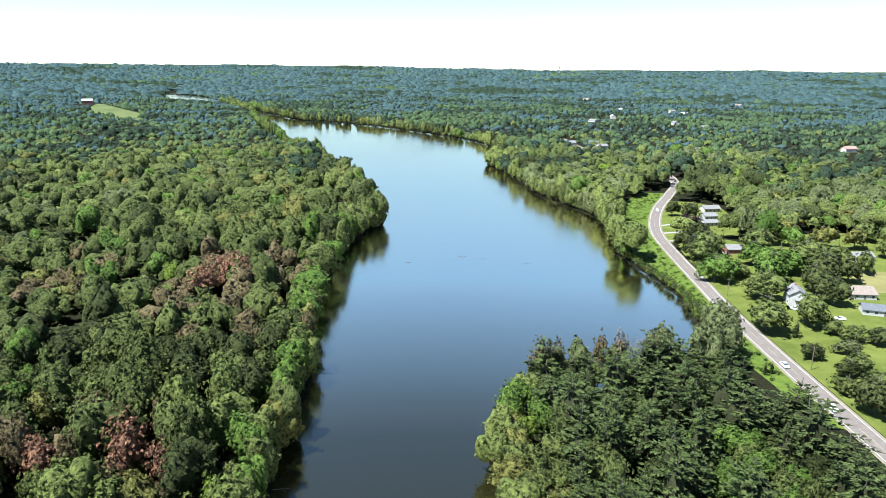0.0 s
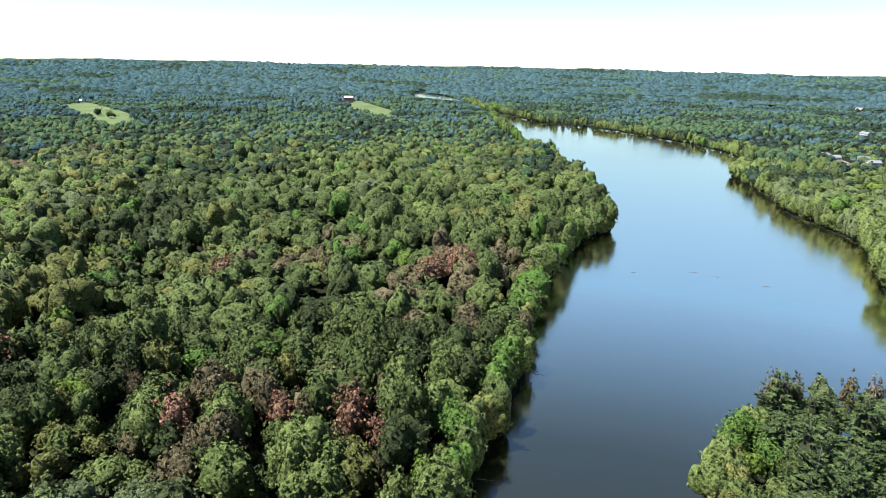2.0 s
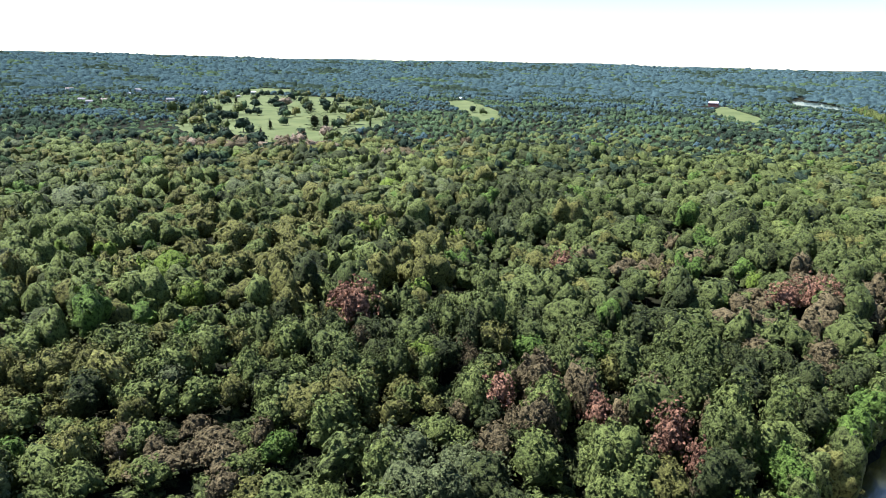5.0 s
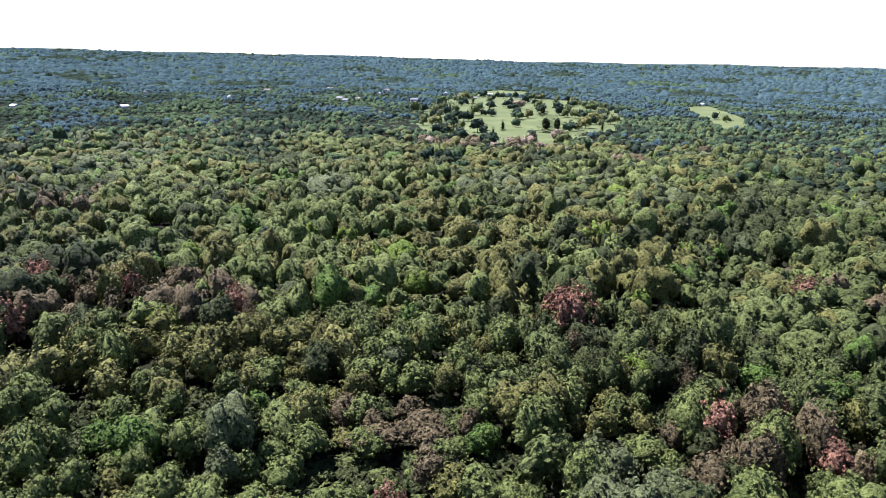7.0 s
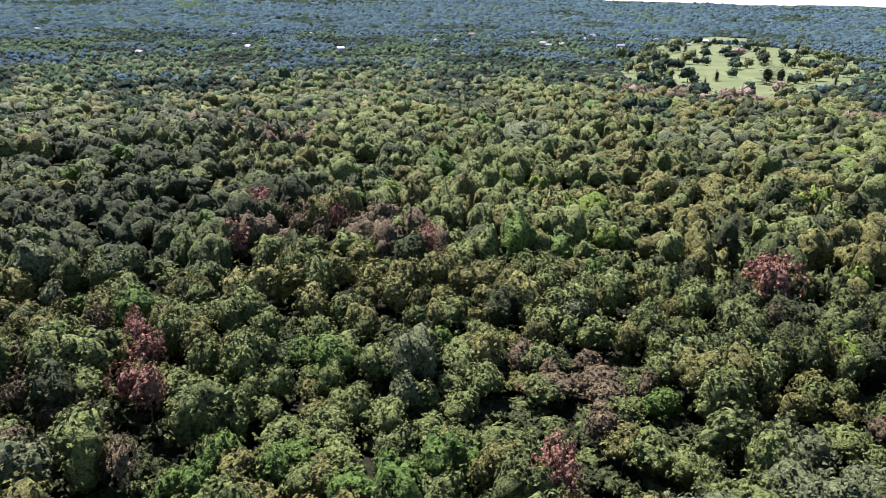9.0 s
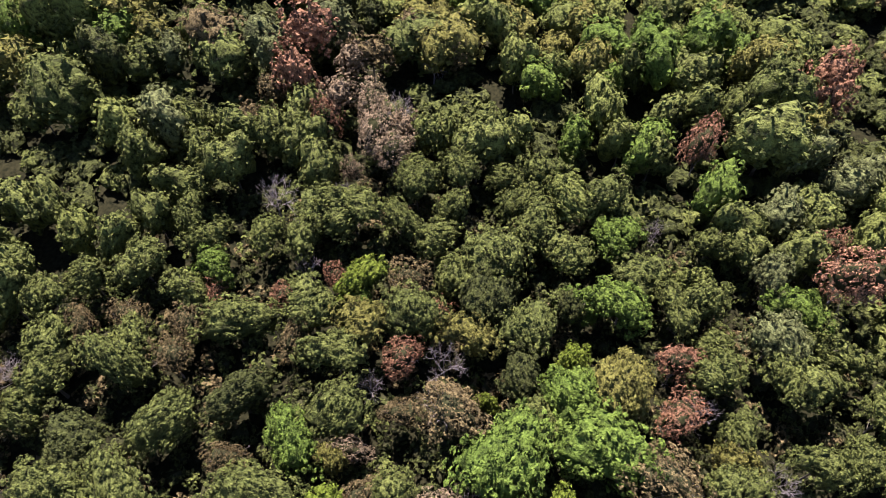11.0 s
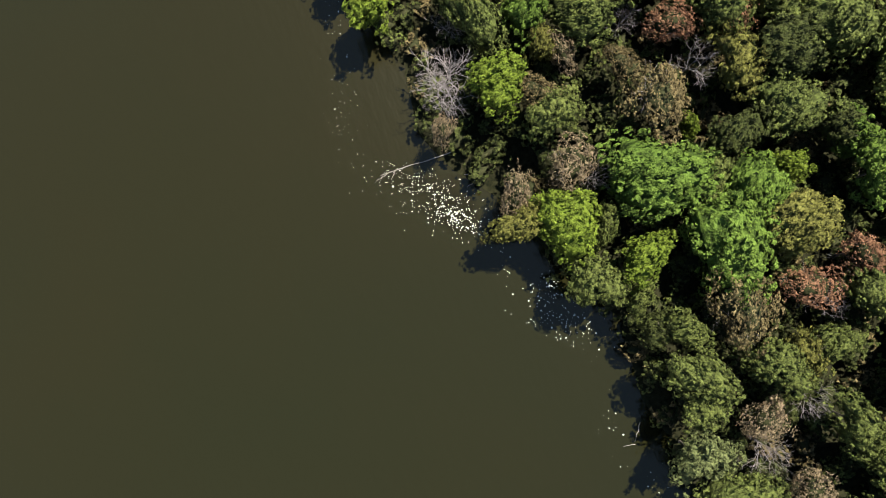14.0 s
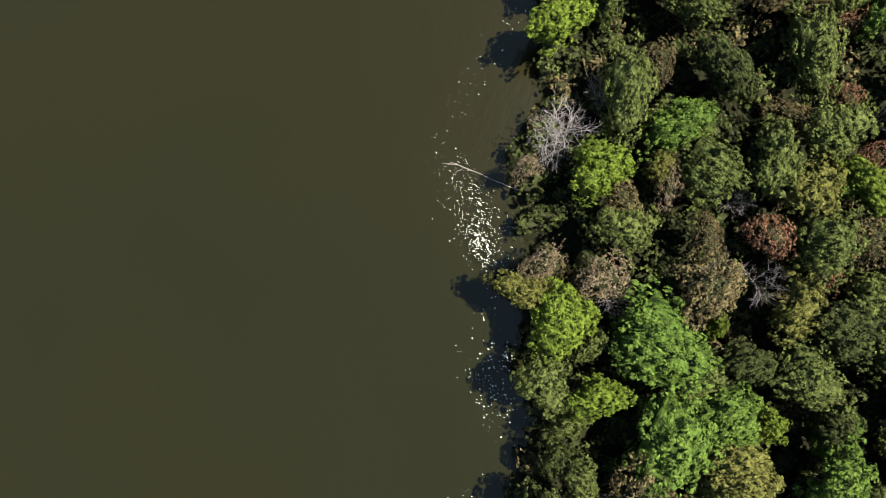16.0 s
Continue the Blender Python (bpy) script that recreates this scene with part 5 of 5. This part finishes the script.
def car(x, y, turn, paint, label):
    """A saloon 4.6 m long that points along its +y."""
    e = new("car")
    e.matrix_basis = pose(x, y, LAND + 0.15, 0, 0, turn)
    b = bmesh.new()
    prof = [(-2.3, 0.3), (2.25, 0.3), (2.3, 0.62), (2.1, 0.8), (1.0, 0.92), (-1.6, 0.98), (-2.25, 0.92), (-2.32, 0.6)]
    L = [b.verts.new((-0.9, p, z)) for p, z in prof]
    R = [b.verts.new((0.9, p, z)) for p, z in prof]
    b.faces.new(L[::-1]), b.faces.new(R)
    for i in range(len(prof)):
        j = (i + 1) % len(prof)
        b.faces.new((L[i], L[j], R[j], R[i]))
    bmesh.ops.recalc_face_normals(b, faces=b.faces[:])
    bmesh.ops.bevel(b, geom=b.edges[:], offset=0.05, segments=1, affect="EDGES")
    part("body", b, paint, e)
    b = bmesh.new()
    lo = [b.verts.new(p) for p in ((-0.8, 1.0, 0.93), (0.8, 1.0, 0.93), (0.8, -1.65, 0.99), (-0.8, -1.65, 0.99))]
    hi = [b.verts.new(p) for p in ((-0.64, 0.25, 1.42), (0.64, 0.25, 1.42), (0.64, -1.1, 1.42), (-0.64, -1.1, 1.42))]
    for i in range(4):
        j = (i + 1) % 4
        b.faces.new((lo[j], lo[i], hi[i], hi[j]))
    bmesh.ops.recalc_face_normals(b, faces=b.faces[:])
    part("windows", b, GLASS, e, "dark glass of the cabin")
    b = bmesh.new()
    box(b, -0.67, 0.67, -1.13, 0.28, 1.42, 1.48)
    bmesh.ops.bevel(b, geom=b.edges[:], offset=0.025, segments=1, affect="EDGES")
    part("roof", b, paint, e)
    for sx in (-1, 1):
        for wy in (-1.4, 1.4):
            b = bmesh.new()
            bmesh.ops.create_cone(b, cap_ends=True, segments=14, radius1=0.33, radius2=0.33, depth=0.22, matrix=pose(sx * 0.82, wy, 0.33 - 0.01, 0, 90, 0))
            t = part("tyre", b, RUBBER, e)
            b = bmesh.new()
            bmesh.ops.create_cone(b, cap_ends=True, segments=12, radius1=0.20, radius2=0.18, depth=0.05, matrix=pose(sx * 0.94, wy, 0.32, 0, 90 * sx, 0))
            part("rim", b, RIM, t)
        b = bmesh.new()
        box(b, sx * 0.62 - 0.17, sx * 0.62 + 0.17, 2.2, 2.33, 0.6, 0.74)
        part("headlight", b, LAMP_CLEAR, e)
        b = bmesh.new()
        box(b, sx * 0.66 - 0.15, sx * 0.66 + 0.15, -2.36, -2.27, 0.66, 0.82)
        part("tail_light", b, LAMP_RED, e)
    return tagged(e, label, "car")


car(129.4, 240.5, 180, CAR_WHITE, "white saloon car driving on the country road")
car(129.3, 207, 180, CAR_WHITE, "white saloon car on the country road near pines")
car(166.5, 526, 160, CAR_WHITE, "white saloon car at the road bend")
car(224.5, 663, -15, CAR_DARK, "dark saloon car on the far road")
car(164.0, 303.5, 60, CAR_WHITE, "white car parked beside the two-storey house")
car(178.0, 291, 70, CAR_WHITE, "white car parked on the lawn near a house")


# ======== utility poles along the road ========
def pole(x, y, turn=0):
    e = new("utility_pole")
    e.matrix_basis = pose(x, y, LAND, 0, 0, turn)
    b = bmesh.new()
    bmesh.ops.create_cone(b, cap_ends=True, segments=8, radius1=0.17, radius2=0.11, depth=9.7, matrix=pose(0, 0, 4.65))
    part("post", b, DARK_WOOD, e)
    b = bmesh.new()
    box(b, -1.1, 1.1, 0.1, 0.22, 8.6, 8.74)
    a = part("crossarm", b, DARK_WOOD, e)
    for xx in (-0.95, 0.0, 0.95):
        b = bmesh.new()
        bmesh.ops.create_cone(b, cap_ends=True, segments=8, radius1=0.06, radius2=0.03, depth=0.16, matrix=pose(xx, 0.16, 8.82))
        part("insulator", b, RIM, a)
    return tagged(e, "weathered wooden utility pole beside the road", "utility pole", "utility poles")


for x, y in ((138, 238), (138, 278), (140, 322), (144, 372), (150, 425)):
    pole(x, y, 4)


# far lattice tower on the skyline
def tower(x, y, z, H):
    V, F = [], []
    for i in range(6):
        a, b_ = 1 - i / 6 * 0.9, 1 - (i + 1) / 6 * 0.9
        for sx, sy in ((1, 1), (1, -1), (-1, -1), (-1, 1)):
            tube(V, F, (sx * a * 4, sy * a * 4, H * i / 6), (sx * b_ * 4, sy * b_ * 4, H * (i + 1) / 6), 0.35, 0.3, 4)
            tube(V, F, (sx * a * 4, sy * a * 4, H * i / 6), (sy * b_ * 4, -sx * b_ * 4, H * (i + 1) / 6), 0.22, 0.22, 4)
    for k in (0.7, 0.82, 0.94):
        tube(V, F, (-9, 0, H * k), (9, 0, H * k), 0.4, 0.4, 4)
    ob = new("transmission_tower", mesh_from("transmission_tower", np.array(V), quads=F, mats=[RIM]))
    ob.location = (x, y, z)
    return tagged(ob, "grey steel lattice tower on the wooded skyline", "pylon")


for x, y in ((-2020, 3500), (640, 3950)):
    tower(x, y, float(hill(np.array([[x, y]]))[0]), 52)


# ======== things on the water ========
def drift(name, limbs, label, category="driftwood", wood=DEADWOOD):
    """A floating trunk with its branches: limbs are (from, to, thick, thin)."""
    g = np.random.default_rng(len(limbs) * 7 + int(abs(limbs[0][0][0])))
    e = new(name)
    e.location = (limbs[0][0][0], limbs[0][0][1], 0.0)
    for k, (a, b_, r0, r1) in enumerate(limbs):
        V, F = [], []
        a, b_ = np.array(a, float) - np.array(e.location), np.array(b_, float) - np.array(e.location)
        p, pr = a, r0
        for i in range(7):
            q = a + (b_ - a) * (i + 1) / 7 + np.append(g.normal(0, 0.09, 2), 0) * (i < 6)
            qr = (r0 + (r1 - r0) * (i + 1) / 7) * g.uniform(0.8, 1.15)
            tube(V, F, p, q, pr, qr, 7)
            p, pr = q, qr
        o = new("branch" if k else "trunk", mesh_from("branch" if k else "trunk", np.array(V), quads=F, mats=[wood]))
        o.parent = e
    return tagged(e, label, category)


drift("driftwood_log", [((-6, -14.6, 0.35), (6.3, -15.6, 0.02), 0.10, 0.035), ((5.0, -15.5, 0.05), (7.4, -14.9, 0.03), 0.06, 0.02), ((3.8, -15.4, 0.05), (4.9, -14.2, 0.03), 0.05, 0.02)],
      "long pale fallen trunk lying out into the river")
drift("driftwood_log", [((1, -53.6, 0.4), (13.6, -52, 0.02), 0.10, 0.04), ((7, -53, 0.1), (8.5, -51, 0.03), 0.06, 0.02), ((10, -52.5, 0.1), (12, -54.5, 0.03), 0.05, 0.02)],
      "pale fallen trunk with side branches in the river")
drift("driftwood_log", [((-16.5, 36, 0.3), (-14.6, 38.6, 0.02), 0.08, 0.03), ((-14.5, 39, 0.1), (-12.6, 38.6, 0.03), 0.05, 0.02)], "short pale sunken log beside the bank")
drift("driftwood_log", [((-50, 166.5, 0.5), (-44.5, 165.6, 0.08), 0.24, 0.16)], "bleached log lying at the bank")
drift("driftwood_branch", [((-44, 161.5, 0.05), (-39.5, 162.3, 0.05), 0.08, 0.03), ((-42, 162, 0.05), (-40.3, 160.6, 0.05), 0.05, 0.02)], "thin sunken branch near the bank")
drift("driftwood_branch", [((-49, 236, 1.2), (-39, 232.5, 0.05), 0.14, 0.04), ((-44, 234.5, 0.6), (-41, 237, 0.1), 0.08, 0.03), ((-43, 234, 0.5), (-41.5, 231, 0.1), 0.06, 0.02)],
      "fallen branching limb reaching into the river")
drift("driftwood_branch", [((-9, -9, 0.6), (-6, -10.6, 0.05), 0.1, 0.04), ((-8, -9.6, 0.4), (-5.6, -8.4, 0.05), 0.07, 0.02)], "bleached dead branches at the water's edge")
for k, (x, y, s) in enumerate(((-19, 379, 1.5), (12, 392, 2.6), (24, 388, 1.8), (48, 380, 2.2))):
    drift("river_snag", [((x - s, y, -0.1), (x + s, y + 0.6, 0.12), 0.14, 0.06), ((x, y + 0.3, 0.0), (x + 0.6 * s, y - 0.9, 0.35), 0.08, 0.03), ((x - 0.5 * s, y, 0.0), (x - 0.3 * s, y + 1, 0.4), 0.07, 0.03)],
          "dark waterlogged snag breaking the river surface", "snag", BARK)

# small white floating flecks that gather by the fallen trunk
FLECK = plain("pale_fleck", (0.62, 0.60, 0.54), (0.82, 0.81, 0.76), 3.0, 0.6)
g = np.random.default_rng(77)
pts = []
# how many, middle, half length along the bank, width, size of a fleck
for n, c, ax, w, size in ((460, (-1.2, -7.8), (5.2, -7.8), 3.8, 0.042), (110, (-2.8, -4.0), (2.8, -3.6), 2.0, 0.062), (190, (-11.6, 16.0), (4.0, -8.2), 3.9, 0.060), (26, (-12.2, 10.5), (1.0, -2.2), 1.1, 0.08), (110, (3.4, -13.0), (5, -6), 4.8, 0.038),
                          (70, (8.0, -27), (2.5, 8), 2.8, 0.034), (30, (3.5, -42), (3, 9), 2.8, 0.045), (20, (-11.5, 36), (2.5, 6), 2.0, 0.05), (16, (-15.0, 46), (2.0, 4), 1.6, 0.05), (24, (-7, 4), (3, 7), 1.6, 0.05)):
    ax = np.array(ax, float)
    t = np.clip(g.normal(0, 0.45, n), -1.1, 1.1)
    nrm = np.array([-ax[1], ax[0]]) / np.hypot(*ax)
    pts.append(np.column_stack([np.array(c) + t[:, None] * ax + g.normal(0, w / 2, n)[:, None] * nrm, np.clip(1.05 * size * g.lognormal(0, 0.5, n), 0.022, 0.14)]))
P = np.concatenate(pts)
P = P[inside(P[:, :2], RIVER)]
V, T = [], []
for x, y, r in P:
    k = len(V)
    a0 = g.uniform(0, 6.28)
    V.append((x, y, 0.05 + r * 0.3))
    for i in range(6):
        a = a0 + i * 1.047
        rr = r * g.uniform(0.7, 1.2)
        V.append((x + rr * math.cos(a), y + rr * math.sin(a) * 0.8, 0.004))
    T += [(k, k + 1 + i, k + 1 + (i + 1) % 6) for i in range(6)]
tagged(new("floating_flecks", mesh_from("floating_flecks", np.array(V), tris=T, mats=[FLECK])), "small white flecks floating on the water by the bank", "floating flecks", kind="stuff")
